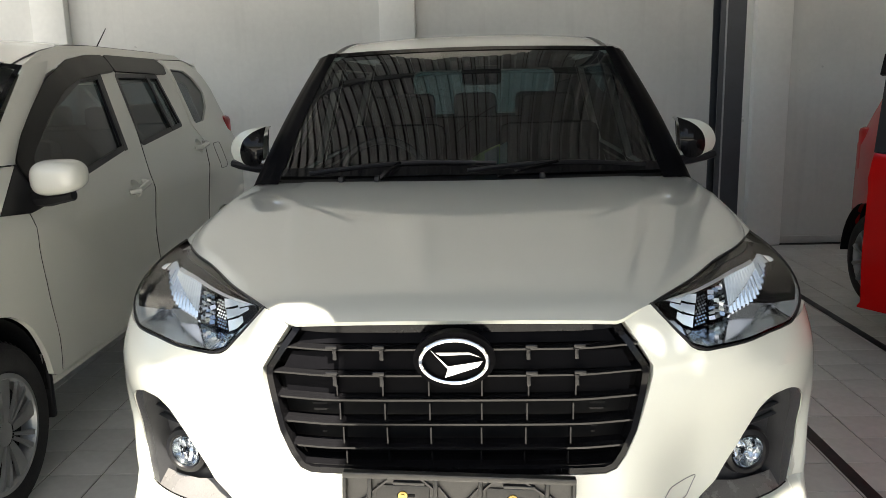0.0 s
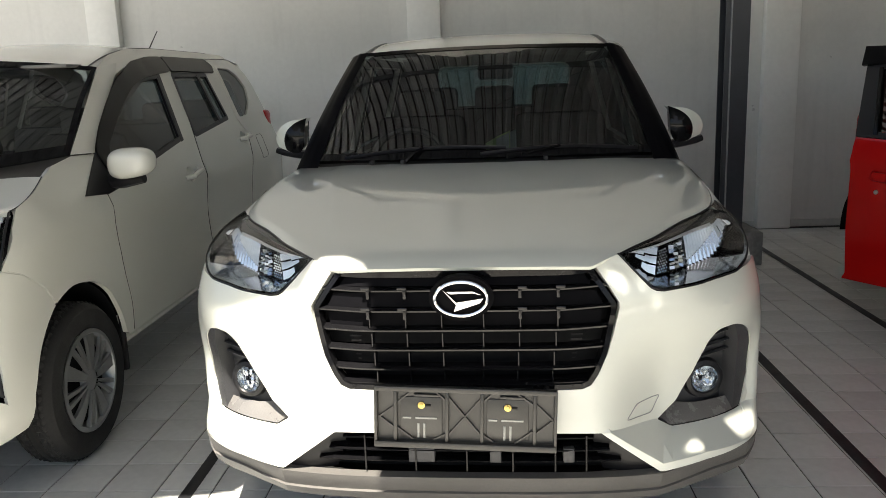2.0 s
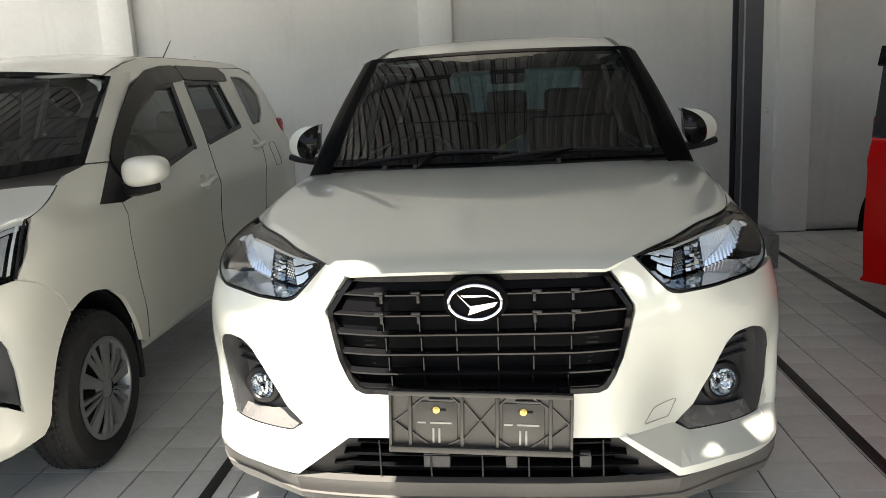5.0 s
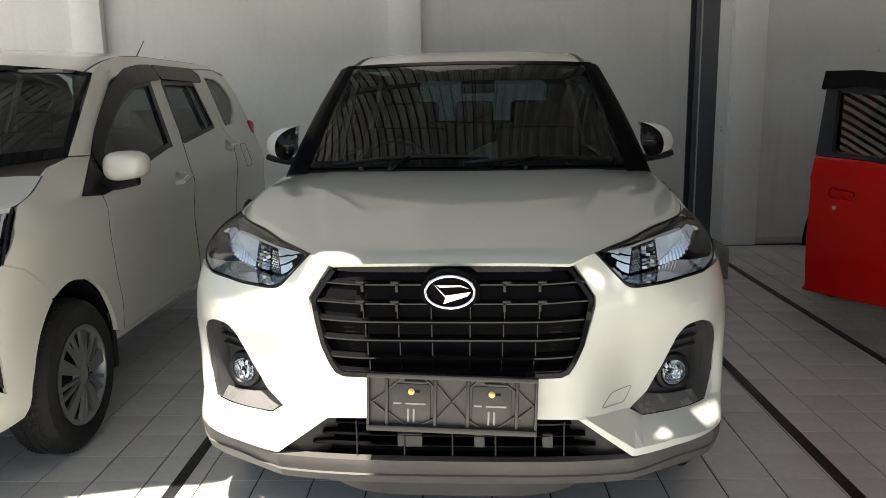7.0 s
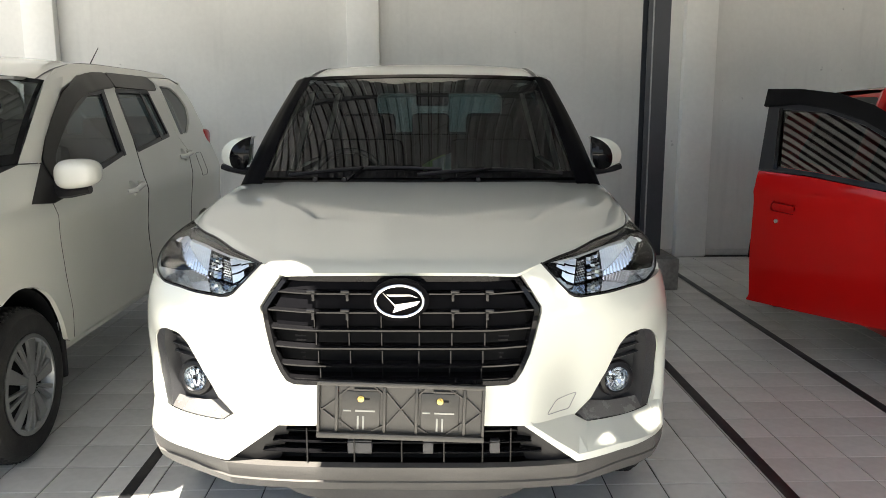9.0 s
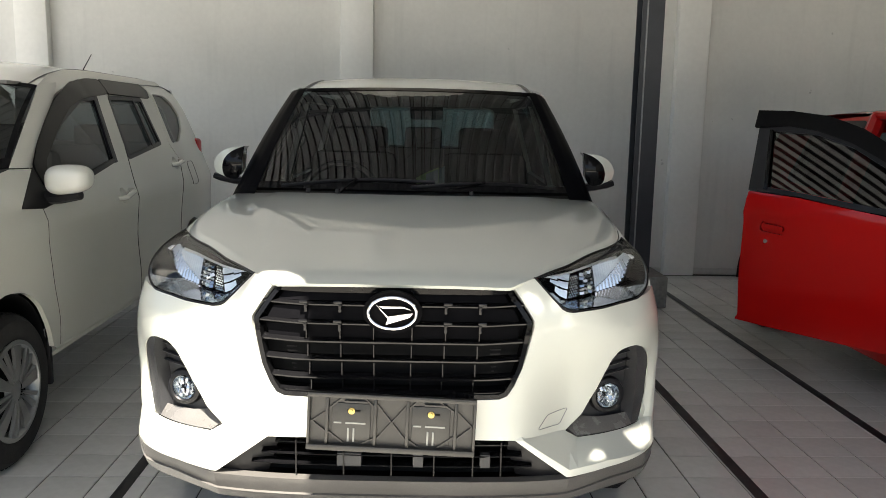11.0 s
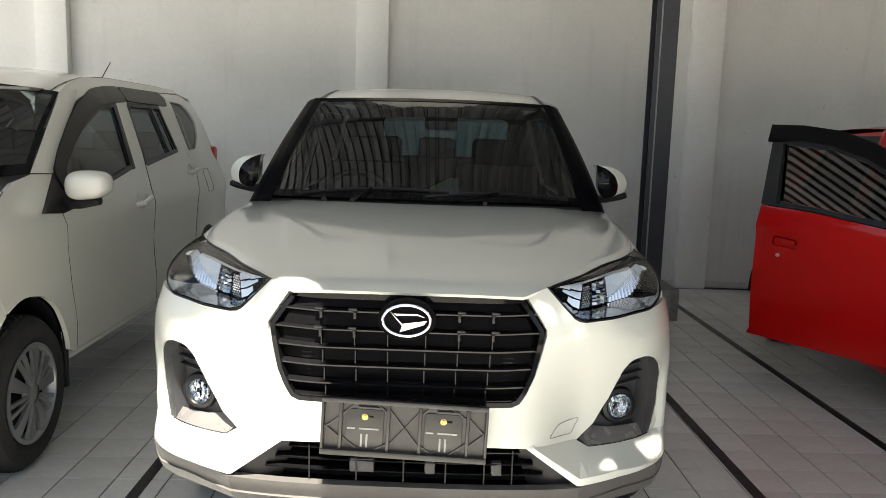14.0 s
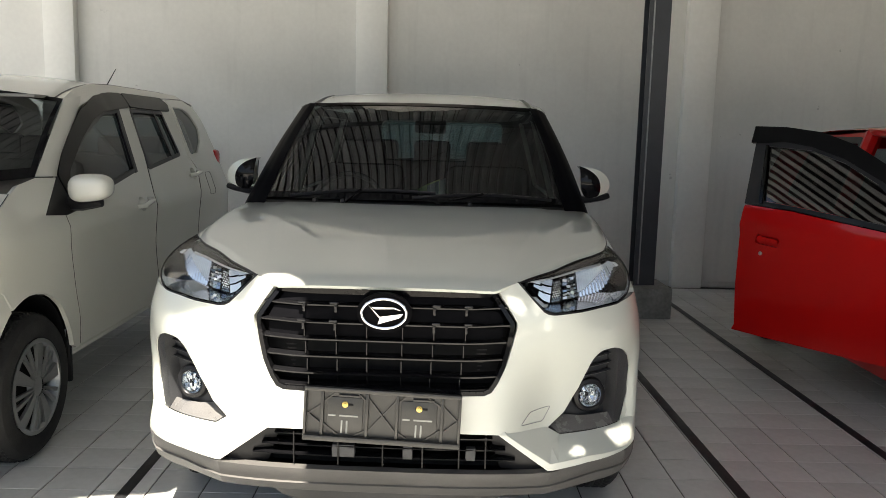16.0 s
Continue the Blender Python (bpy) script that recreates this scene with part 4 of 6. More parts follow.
def deep(u, v):
    return math.sin(math.pi * min(1, max(0, u))) ** 0.4 * math.sin(math.pi * min(1, max(0, v))) ** 0.2


for sx in (-1, 1):
    lamp = part("headlamp", sheet(flipx(lambda u, v: lamp_pt(u, v, 0.001 + 0.13 * deep(u, v)), sx), 48, 18, flip=sx < 0), GLOSS_BLACK, suv, "swept headlamp with chrome reflectors under a clear lens")
    part("upper_bezel", sheet(flipx(lambda u, v: lamp_pt(0.015 + 0.965 * u, 0.80 + 0.19 * v, 0.007 - 0.005 * v), sx), 40, 8, flip=sx < 0), GLOSS_BLACK, lamp)
    part("bezel_line", rod([flipx(lambda u, v: lamp_pt(u, v, 0.004), sx)(0.05 + 0.88 * k / 30, 0.90) for k in range(31)], 0.0015, 5), TRIM_GREY, lamp)
    part("brow", sheet(flipx(lambda u, v: lamp_pt(0.10 + 0.68 * u, 0.745 + 0.045 * v, 0.004 + 0.005 * (1 - v)), sx), 40, 4, flip=sx < 0), LIGHT_GUIDE, lamp, "milky white light strip")

    def inner(u, h, lift=0.0, sx=sx):
        """The lamp's inside: a steep mirror wall set back from the lens, h from its foot to the brow."""
        vt = min(0.79, 8.0 * u, 7.0 * (0.99 - u))
        top, low = lamp_pt(u, vt, 0.006), lamp_pt(u, 0.03)
        foot = Vector((low.x + 0.25 * (top.x - low.x), max(low.y + 0.012, top.y - 0.24 * (top.z - low.z)), low.z + 0.006))
        q = foot.lerp(top, h)
        return Vector((sx * q.x, q.y - lift, q.z))

    def steps(edges, foot, head, lift=0.004, dish=0.0, bm=None):
        """Mirror facets side by side, each facing forward; foot and head give their ends by u."""
        bm = bm or bmesh.new()
        for ua, ub in zip(edges, edges[1:]):
            um = (ua + ub) / 2

            def facet(k, v):
                u = ua + (ub - ua) * (0.02 + 0.96 * k)
                h = foot(u) + (head(u) - foot(u)) * v
                q = inner(u, h, lift)
                q.y = inner(um, h, lift).y + dish * (2 * k - 1) ** 2
                return q
            sheet(facet, 4, 6, bm, flip=sx < 0)
        return bm
    part("inner_wall", sheet(lambda u, v: inner(0.04 + 0.89 * u, v, -0.022), 60, 8, flip=sx < 0), GLOSS_BLACK, lamp)
    part("inner_floor", sheet(lambda u, v: (lambda p, q: Vector((sx * p.x, p.y + 0.004, p.z + 0.003)).lerp(q, v))(lamp_pt(0.04 + 0.89 * u, 0.02), inner(0.04 + 0.89 * u, 0.0)), 60, 3, flip=sx < 0), SMOKED_CHROME, lamp, "dark chrome lamp floor")
    # slanted mirrors next to the grille
    for h0, h1, u0 in ((0.72, 0.97, 0.085), (0.40, 0.66, 0.14), (0.04, 0.34, 0.20)):
        part("reflector", steps([u0, (u0 + 0.30) / 2, 0.30], lambda u: h0 + 0.5 * (0.30 - u), lambda u: h1 + 0.1 * (0.30 - u)), REFLECTOR, lamp)
    # studded panel
    for i in range(4):
        for j in range(9):
            q = inner(0.318 + 0.015 * i + 0.0075 * (j % 2), 0.10 + 0.085 * j, 0.003)
            part("louvre_stud", box(q.x, q.y, q.z, 0.0034, 0.004, 0.0042, 0.0), SMOKED_CHROME, lamp, smooth=False)
    # projector block with small facets
    rng = random.Random(31 if sx > 0 else 32)
    for i in range(4):
        for j in range(6):
            q = inner(0.405 + 0.031 * i, 0.12 + 0.13 * j, 0.005)
            tilt = Euler((rng.uniform(-0.5, 0.4), rng.uniform(-0.3, 0.3), rng.uniform(-0.6, 0.6))).to_matrix().to_4x4()
            part("facet", box(q.x, q.y, q.z, 0.013, 0.003, rng.uniform(0.005, 0.010), 0.0, turn=tilt), SMOKED_CHROME if rng.random() < 0.6 else REFLECTOR, lamp, smooth=False)
    # fluted main reflector over a plain dark mirror
    part("reflector", steps([0.515 + 0.0225 * k for k in range(13)], lambda u: 0.20 + 0.62 * ease(u, 0.50, 0.86), lambda u: 0.97, 0.005, -0.0012), REFLECTOR, lamp, "fluted bright reflector")
    part("lower_mirror", steps([0.52 + 0.029 * k for k in range(12)], lambda u: 0.02, lambda u: 0.17 + 0.62 * ease(u, 0.50, 0.86), 0.003, 0.001), CHROME, lamp)
    part("corner_mirror", steps([0.79, 0.81, 0.83, 0.85, 0.87, 0.89, 0.91], lambda u: 0.40, lambda u: 0.93, 0.006, 0.001), REFLECTOR, lamp)
    part("divider", steps([0.500, 0.513], lambda u: 0.03, lambda u: 0.97, 0.012), SATIN_BLACK, lamp)
    part("seal", rod([(sx * p.x, p.y, p.z) for p in (lamp_low(k / 48) for k in range(49))], 0.003, 6), SATIN_BLACK, lamp)
    part("seal", rod([(sx * p.x, p.y, p.z + 0.001) for p in (lamp_top(k / 40) for k in range(41))], 0.003, 6), SATIN_BLACK, lamp)
    part("lens", sheet(flipx(lambda u, v: lamp_pt(u, v), sx), 48, 18, flip=sx < 0), LENS, lamp, "clear plastic lens").visible_shadow = False


# windscreen, pillars, roof
def screen_fn(u, v, grow=0.0):
    t = u * 2 - 1
    w = (0.725 + grow) * (1 - v) + (0.585 + grow * 0.6) * v
    yb = 1.19 + 0.17 * t * t
    yt = 1.80 + 0.07 * t * t
    z = 1.075 * (1 - v) + 1.522 * v + 0.022 * math.sin(math.pi * v) - 0.012 * t * t
    bow = 0.035 * math.sin(math.pi * v) * (1 - t * t) ** 0.8
    return Vector((t * w, yb + (yt - yb) * v - 0.005 * math.sin(math.pi * v) - bow * 0.7, z + bow * 0.6))


part("windscreen", sheet(screen_fn, 28, 18, flip=False), TINT, suv, "dark tinted windscreen reflecting the roof").visible_shadow = False


def border(u, v, u0, u1, v0, v1):
    return screen_fn(u0 + (u1 - u0) * u, v0 + (v1 - v0) * v) + Vector((0, -0.002, 0.002))


part("screen_border", sheet(lambda u, v: border(u, v, 0, 1, 0.955, 1.0), 28, 2), GLOSS_BLACK, suv)
part("screen_border", sheet(lambda u, v: border(u, v, 0, 1, 0.0, 0.05), 28, 2), GLOSS_BLACK, suv)
for sx in (-1, 1):
    def pillar(u, v, sx=sx):
        v = 1.05 * v - 0.05
        e = screen_fn(1.0, v)
        if u < 0.34:
            e = screen_fn(0.965 + 0.035 * u / 0.34, v) + Vector((0, -0.002, 0.003))
        else:
            k = (u - 0.34) / 0.66
            o = Vector((0.800 * (1 - v) + 0.630 * v + 0.012 * math.sin(math.pi * v), 1.43 * (1 - v) + 1.90 * v, 1.035 * (1 - v) + 1.492 * v))
            e = e.lerp(o, k) + Vector((0.006, -0.012, 0.010)) * math.sin(math.pi * k) * (1 - 0.8 * v)
        return Vector((e.x * sx, e.y, e.z))
    part("pillar", sheet(pillar, 12, 16, flip=sx < 0), PILLAR_BLACK, suv, "black front pillar")


def roof_fn(u, v):
    t = u * 2 - 1
    a = abs(t)
    x = t * (0.634 - 0.03 * v)
    y0 = 1.80 + 0.07 * t * t + 0.01
    y = y0 + (3.72 - y0) * v
    lift = 0.090 * (1 - (1 - min(1, v / 0.45)) ** 2) - 0.055 * max(0, (v - 0.45) / 0.55) ** 2
    z = 1.524 - 0.012 * t * t + lift * (1 - 0.25 * a ** 3) - 0.020 * ease(a, 0.84, 1.0) - 0.012 * (1 - ease(abs(a - 0.87), 0.0, 0.03))
    return Vector((x, y, z))


part("roof", sheet(roof_fn, 80, 40), PAINT, suv)
for sx in (-1, 1):
    part("roof_ditch", rod([Vector((roof_fn(0.5 + 0.435 * sx, k / 20).x, roof_fn(0.5 + 0.435 * sx, k / 20).y, roof_fn(0.5 + 0.435 * sx, k / 20).z + 0.006)) for k in range(21)], 0.010, 6), SATIN_BLACK, suv)

# scuttle, wipers
part("scuttle", sheet(lambda u, v: Vector(((u * 2 - 1) * 0.80, REAR - 0.01 + 0.30 * abs(u * 2 - 1) ** 2.4 + (0.09 - 0.05 * abs(u * 2 - 1)) * v, 1.052 + 0.02 * v - 0.028 * (u * 2 - 1) ** 2)), 30, 4), SATIN_BLACK, suv)


def on_screen(x, v, lift=0.012):
    w = 0.725 * (1 - v) + 0.585 * v
    p = screen_fn(0.5 + 0.5 * x / w, v)
    return p + Vector((0, -0.7, 0.7)) * lift


for x0, v0, x1, v1, x2, v2, px in ((-0.56, 0.015, -0.05, 0.10, 0.10, 0.055, -0.28), (0.00, 0.02, 0.30, 0.085, 0.62, 0.03, 0.28)):
    bl = [on_screen(x0 + (x2 - x0) * k / 12, v0 + (v2 - v0) * k / 12 + 0.03 * math.sin(math.pi * k / 12), 0.006) for k in range(13)]
    wp = part("wiper", rod(bl, 0.0055, 6, flat=1.4), SATIN_BLACK, suv)
    mid = bl[6]
    part("arm", rod([Vector((-0.30 if px < 0 else 0.10, 1.20, 1.066)), (Vector((-0.30 if px < 0 else 0.10, 1.20, 1.066)) + mid) / 2 + Vector((0, -0.008, 0.006)), mid + Vector((0, -0.004, 0.004))], [0.009, 0.007, 0.005], 6), GLOSS_BLACK, wp)
for x in (-0.42, -0.30, 0.25):
    part("washer_jet", box(x, 1.145, 1.074, 0.018, 0.03, 0.018, 0.004), SATIN_BLACK, suv)

# door mirrors
MIR = rounded([(0.767, 1.238), (0.846, 1.228), (0.900, 1.196), (0.922, 1.148), (0.902, 1.106), (0.862, 1.094), (0.80, 1.090), (0.776, 1.12), (0.772, 1.17)], [0.004, 0.03, 0.03, 0.03, 0.02, 0.02, 0.02, 0.02, 0.02])
MIR_IN = rounded([(0.767, 1.239), (0.812, 1.222), (0.850, 1.192), (0.868, 1.152), (0.866, 1.110), (0.852, 1.094), (0.80, 1.089), (0.775, 1.12), (0.771, 1.17)], [0.004, 0.03, 0.03, 0.03, 0.02, 0.02, 0.02, 0.02, 0.02])
for sx in (-1, 1):
    def dome(a, z, sx=sx, k=0.0):
        r = ((a - 0.835) / 0.10) ** 2 + ((z - 1.16) / 0.10) ** 2
        return Vector((sx * a, 1.555 - 0.055 * max(0.0, 1 - r) - 0.05 * ease(a, 0.93, 0.76) - k, z))
    mir = part("door_mirror", patch(MIR, [], dome, 0.012, (0, -1, 0), rim=0.06), PAINT, suv, "white door mirror with a black inner cover")
    part("inner_cover", patch(MIR_IN, [], lambda a, z: dome(a, z, sx, 0.003), 0.012, (0, -1, 0), rim=0.012), GLOSS_BLACK, mir)
    part("mirror_glass", patch(inset(MIR, 0.012), [], lambda a, z: Vector((sx * a, 1.60, z)), 0.03, (0, 1, 0), rim=0.02), CHROME, mir)
    part("mirror_arm", rod([(sx * 0.76, 1.50, 1.078), (sx * 0.82, 1.515, 1.084), (sx * 0.885, 1.53, 1.094), (sx * 0.914, 1.535, 1.101)], [0.024, 0.024, 0.022, 0.018], 8, flat=0.8), SATIN_BLACK, mir)

# tail with its window
def tail_fn(a, z):
    return Vector((a, 3.98 - 0.10 * (a / 0.8) ** 2 - 0.45 * max(0, z - 0.98) - 0.02, z))


tw = rounded([(-0.40, 1.19), (0.50, 1.19), (0.50, 1.47), (-0.40, 1.47)], 0.06)
th_ = [(-0.80, 0.35), (0.80, 0.35), (0.79, 0.98), (0.72, 1.10), (0.60, 1.53), (-0.60, 1.53), (-0.72, 1.10), (-0.79, 0.98)]
gate = part("tailgate", patch(th_, [tw], tail_fn, 0.06, (0, 1, 0), rim=0.02), PAINT, suv)
part("tail_window", patch(tw, [], lambda a, z: tail_fn(a, z) + Vector((0, -0.01, 0)), 0.08, (0, 1, 0)), TINT_TAIL, gate)
part("tail_lining", patch(th_, [tw], lambda a, z: tail_fn(a, z) + Vector((0, -0.05, 0)), 0.08, (0, -1, 0)), DASH, gate)
# cabin
part("cabin_floor", box(0, 2.4, 0.42, 1.5, 2.9, 0.04), DASH, suv, smooth=False)
part("bulkhead", box(0, 1.25, 0.72, 1.5, 0.04, 0.62), DARK, suv, smooth=False)
part("dashboard", sheet(lambda u, v: Vector(((u * 2 - 1) * 0.70, 1.24 + 0.42 * v + 0.12 * (u * 2 - 1) ** 2 * (1 - v), 1.045 + 0.02 * math.sin(math.pi * v) - 0.20 * max(0, v - 0.8) / 0.2)), 24, 12), DASH, suv)
part("headlining", sheet(lambda u, v: roof_fn(0.05 + 0.9 * u, 0.02 + 0.95 * v) + Vector((0, 0, -0.04)), 16, 12), DASH, suv)


def seat(x, y, wide, rest):
    st = part("seat", box(x, y, 0.62, wide, 0.50, 0.18, 0.05), FABRIC, suv)
    part("backrest", box(x, y + 0.30, 0.90, wide * 0.94, 0.13, 0.60, 0.05, turn=Matrix.Rotation(radians(-12), 4, "X")), FABRIC, st)
    for dx in rest:
        part("headrest", box(x + dx, y + 0.40, 1.245, 0.25, 0.09, 0.17, 0.035), FABRIC, st)


seat(-0.36, 1.98, 0.50, (0.0,))
seat(0.36, 1.98, 0.50, (0.0,))
seat(0.0, 2.85, 1.20, (-0.36, 0.0, 0.36))
mr = part("rear_view_mirror", box(0.05, 1.70, 1.41, 0.155, 0.03, 0.075, 0.015), GLOSS_BLACK, suv)
part("stalk", rod([(0.05, 1.69, 1.44), (0.05, 1.735, 1.48)], 0.008, 6), SATIN_BLACK, mr)
sw = bmesh.new()
M = Matrix.Translation((-0.36, 1.72, 0.99)) @ Euler((radians(65), 0, 0)).to_matrix().to_4x4()
pp = [M @ Vector((0.185 * math.cos(2 * math.pi * k / 32), 0.185 * math.sin(2 * math.pi * k / 32), 0)) for k in range(33)]
part("steering_wheel", rod(pp, 0.015, 8, sw), SATIN_BLACK, suv)

# folded leaflet on the dashboard
lf = thing("leaflet", pose(0.115, 2.76, 1.098, 0, 0, 12), "folded green and white paper leaflet on the dashboard", "leaflet")
part("page", sheet(lambda u, v: Vector((-0.05 + 0.10 * u, 0.02 * math.sin(3 * u), 0.002 + 0.07 * v * (0.35 + 0.65 * u))), 10, 6), GREEN_CARD, lf)
part("page", sheet(lambda u, v: Vector((-0.01 + 0.09 * u, -0.015 + 0.03 * u, 0.002 + 0.075 * v * (0.55 + 0.45 * u))), 10, 6), PAPER, lf)

# ---- white seven-seater beside it ----
mpv = thing("white_mpv", pose(-2.29, 1.61, 0), "plain white family minivan with dark window visors, parked on the tiles", "car")
NH = 0.83
QS, QX, QY = plan_table(NH, 0.50, 3.0)
N_NOSE = curve((0.18, 0.05), (0.3, 0.0), (0.5, 0.0), (0.65, 0.02), (0.85, 0.09), (1.02, 0.26))


def waist(z):
    w = NH
    if z > 0.93:
        w -= 0.36 * (z - 0.93) + 0.9 * max(0, z - 1.47) ** 1.5
    w -= 0.06 * max(0, 0.45 - z) + 0.55 * max(0, 0.33 - z)
    return w - 0.010 * math.sin(math.pi * min(1, max(0, (z - 0.5) / 0.4)))


def side_w(y, z):
    w = waist(z) - 0.06 * max(0, (y - 3.1) / 0.95) ** 2.4
    t = min(1, max(0, (y - N_NOSE(min(z, 0.95))) / 0.50))
    return w - NH * (1 - (1 - (1 - t) ** 3) ** (1 / 3))


def n_side(y, z, sx=1, d=0.0):
    return Vector((sx * (side_w(y, z) - d), y, z))


arch_z = curve((0.38, 0.389), (0.42, 0.496), (0.50, 0.590), (0.59, 0.652), (0.72, 0.684), (0.846, 0.666), (0.97, 0.595), (1.04, 0.47), (1.07, 0.387))
N_ARCH = [(0.59 + 0.48 * math.sin(math.pi / 2 * k / 18), arch_z(0.59 + 0.48 * math.sin(math.pi / 2 * k / 18))) for k in range(19)]


def handle_dish(hy, hz, sx):
    """A round recess behind a door handle."""
    def fn(y, z):
        r = min(1.0, ((y - hy) / 0.052) ** 2 + ((z - hz) / 0.04) ** 2)
        return n_side(y, z, sx, 0.026 * (1 - r * r))
    return fn


for sx in (-1, 1):
    def S(y, z, sx=sx):
        return n_side(y, z, sx)

    def Sin(y, z, sx=sx):
        return n_side(y, z, sx, 0.012)
    face = (sx, 0, 0)
    fo = N_ARCH + [(1.10, 0.37), (1.137, 0.37), (1.139, 0.541), (1.116, 0.72), (1.087, 0.846), (1.071, 1.003), (1.127, 1.138), (0.94, 1.146), (0.78, 1.125), (0.696, 1.093), (0.655, 1.074), (0.60, 1.0505), (0.53, 1.027), (0.487, 1.012), (0.418, 0.924), (0.343, 0.833), (0.42, 0.80), (0.532, 0.726)]
    fen = part("fender", patch(inset(fo, 0.002), [], S, 0.04, face, rim=0.02), PAINT_OLD, mpv)
    part("arch_liner", sheet(lambda u, v, sx=sx: Vector((sx * (0.80 - 0.32 * v), 0.725 + 0.345 * math.cos(math.pi * (1 - u)), 0.33 + 0.355 * math.sin(math.pi * u))), 16, 2), DARK, fen)
    part("mud_flap", box(sx * 0.735, 1.085, 0.315, 0.15, 0.03, 0.20, 0.012), SATIN_BLACK, fen)
    d1 = [(1.141, 0.37), (2.178, 0.37), (2.182, 0.584), (2.174, 0.714), (2.198, 0.993), (2.287, 1.237), (2.340, 1.486), (2.345, 1.556), (2.12, 1.552), (1.907, 1.524), (1.647, 1.453), (1.24, 1.237), (1.127, 1.138), (1.073, 1.003), (1.089, 0.846), (1.118, 0.72), (1.141, 0.541)]
    g1 = rounded([(1.18, 1.00), (2.045, 1.125), (2.118, 1.462), (1.90, 1.445), (1.58, 1.335), (1.275, 1.190), (1.19, 1.12)], 0.02)
    cup1, cup2 = ellipse(1.98, 0.948, 0.052, 0.04, 24), ellipse(3.05, 1.064, 0.052, 0.04, 24)
    dr = part("front_door", patch(inset(d1, 0.005), [g1, cup1], S, 0.045, face, rim=0.02), PAINT_OLD, mpv)
    part("window", patch(g1, [], Sin, 0.08, face), TINT_DARK, dr)
    g1o = inset(g1, 0.017)
    part("window_seal", patch(inset(g1, -0.006), [g1o], lambda y, z, sx=sx: n_side(y, z, sx, -0.002), 0.04, face, rim=0.012), SATIN_BLACK, dr)
    part("pillar_cover", patch([(2.04, 1.115), (2.075, 1.12), (2.150, 1.468), (2.11, 1.464)], [], lambda y, z, sx=sx: n_side(y, z, sx, -0.003), 0.04, face, rim=0.01), SATIN_BLACK, dr)
    tri = [(0.905, 0.992), (1.127, 1.142), (1.17, 1.13), (1.19, 1.03), (1.28, 1.012), (1.278, 0.995), (1.085, 0.975)]
    part("mirror_base_cover", patch(tri, [], lambda y, z, sx=sx: n_side(y, z, sx, -0.004), 0.04, face, rim=0.01), SATIN_BLACK, dr)
    vis = [(1.125, 1.15), (1.235, 1.238), (1.39, 1.328), (1.605, 1.440), (1.86, 1.524), (2.115, 1.556), (2.30, 1.562), (2.306, 1.482), (2.124, 1.468), (1.898, 1.443), (1.718, 1.395), (1.496, 1.296), (1.25, 1.160), (1.20, 1.08), (1.16, 1.05)]
    part("window_visor", patch(rounded(vis, 0.03), [], lambda y, z, sx=sx: n_side(y, z, sx, -0.012), 0.05, face, rim=0.01), SMOKED, dr, "dark smoked window visor")
    for hy, hz, par in ((1.99, 0.952, dr),):
        hd = part("door_handle", rod([n_side(hy - 0.10, hz - 0.014, sx, 0.0), n_side(hy - 0.07, hz - 0.008, sx, -0.035), n_side(hy + 0.06, hz + 0.012, sx, -0.036), n_side(hy + 0.09, hz + 0.016, sx, 0.0)], [0.012, 0.015, 0.016, 0.013], 8), PAINT_OLD, par)
        part("handle_cup", patch(cup1, [], handle_dish(1.98, 0.948, sx), 0.014, face), PAINT_OLD, hd)
    d2 = [(2.184, 0.37), (2.89, 0.37), (2.93, 0.45), (2.989, 0.60), (3.02, 0.72), (3.052, 0.906), (3.175, 1.083), (3.082, 1.183), (3.106, 1.494), (3.06, 1.560), (2.351, 1.560), (2.346, 1.486), (2.293, 1.237), (2.204, 0.993), (2.180, 0.714), (2.188, 0.584)]
    g2 = rounded([(2.262, 1.128), (2.915, 1.192), (2.855, 1.470), (2.315, 1.468)], 0.02)
    dr = part("rear_door", patch(inset(d2, 0.005), [g2, cup2], S, 0.045, face, rim=0.02), PAINT_OLD, mpv)
    part("window", patch(g2, [], Sin, 0.08, face), TINT_DARK, dr)
    part("window_seal", patch(inset(g2, -0.006), [inset(g2, 0.017)], lambda y, z, sx=sx: n_side(y, z, sx, -0.002), 0.04, face, rim=0.012), SATIN_BLACK, dr)
    part("divider_bar", patch([(2.735, 1.172), (2.765, 1.175), (2.72, 1.468), (2.69, 1.468)], [], lambda y, z, sx=sx: n_side(y, z, sx, -0.004), 0.04, face, rim=0.01), SATIN_BLACK, dr)
    vis = [(2.315, 1.563), (2.98, 1.564), (3.045, 1.525), (3.00, 1.478), (2.32, 1.484)]
    part("window_visor", patch(rounded(vis, 0.012), [], lambda y, z, sx=sx: n_side(y, z, sx, -0.012), 0.05, face, rim=0.01), SMOKED, dr, "dark smoked window visor")
    hy, hz = 3.06, 1.068
    hd = part("door_handle", rod([n_side(hy - 0.10, hz - 0.014, sx, 0.0), n_side(hy - 0.07, hz - 0.008, sx, -0.035), n_side(hy + 0.05, hz + 0.006, sx, -0.036), n_side(hy + 0.08, hz + 0.010, sx, 0.0)], [0.012, 0.015, 0.016, 0.013], 8), PAINT_OLD, dr)
    part("handle_cup", patch(cup2, [], handle_dish(3.05, 1.064, sx), 0.014, face), PAINT_OLD, hd)
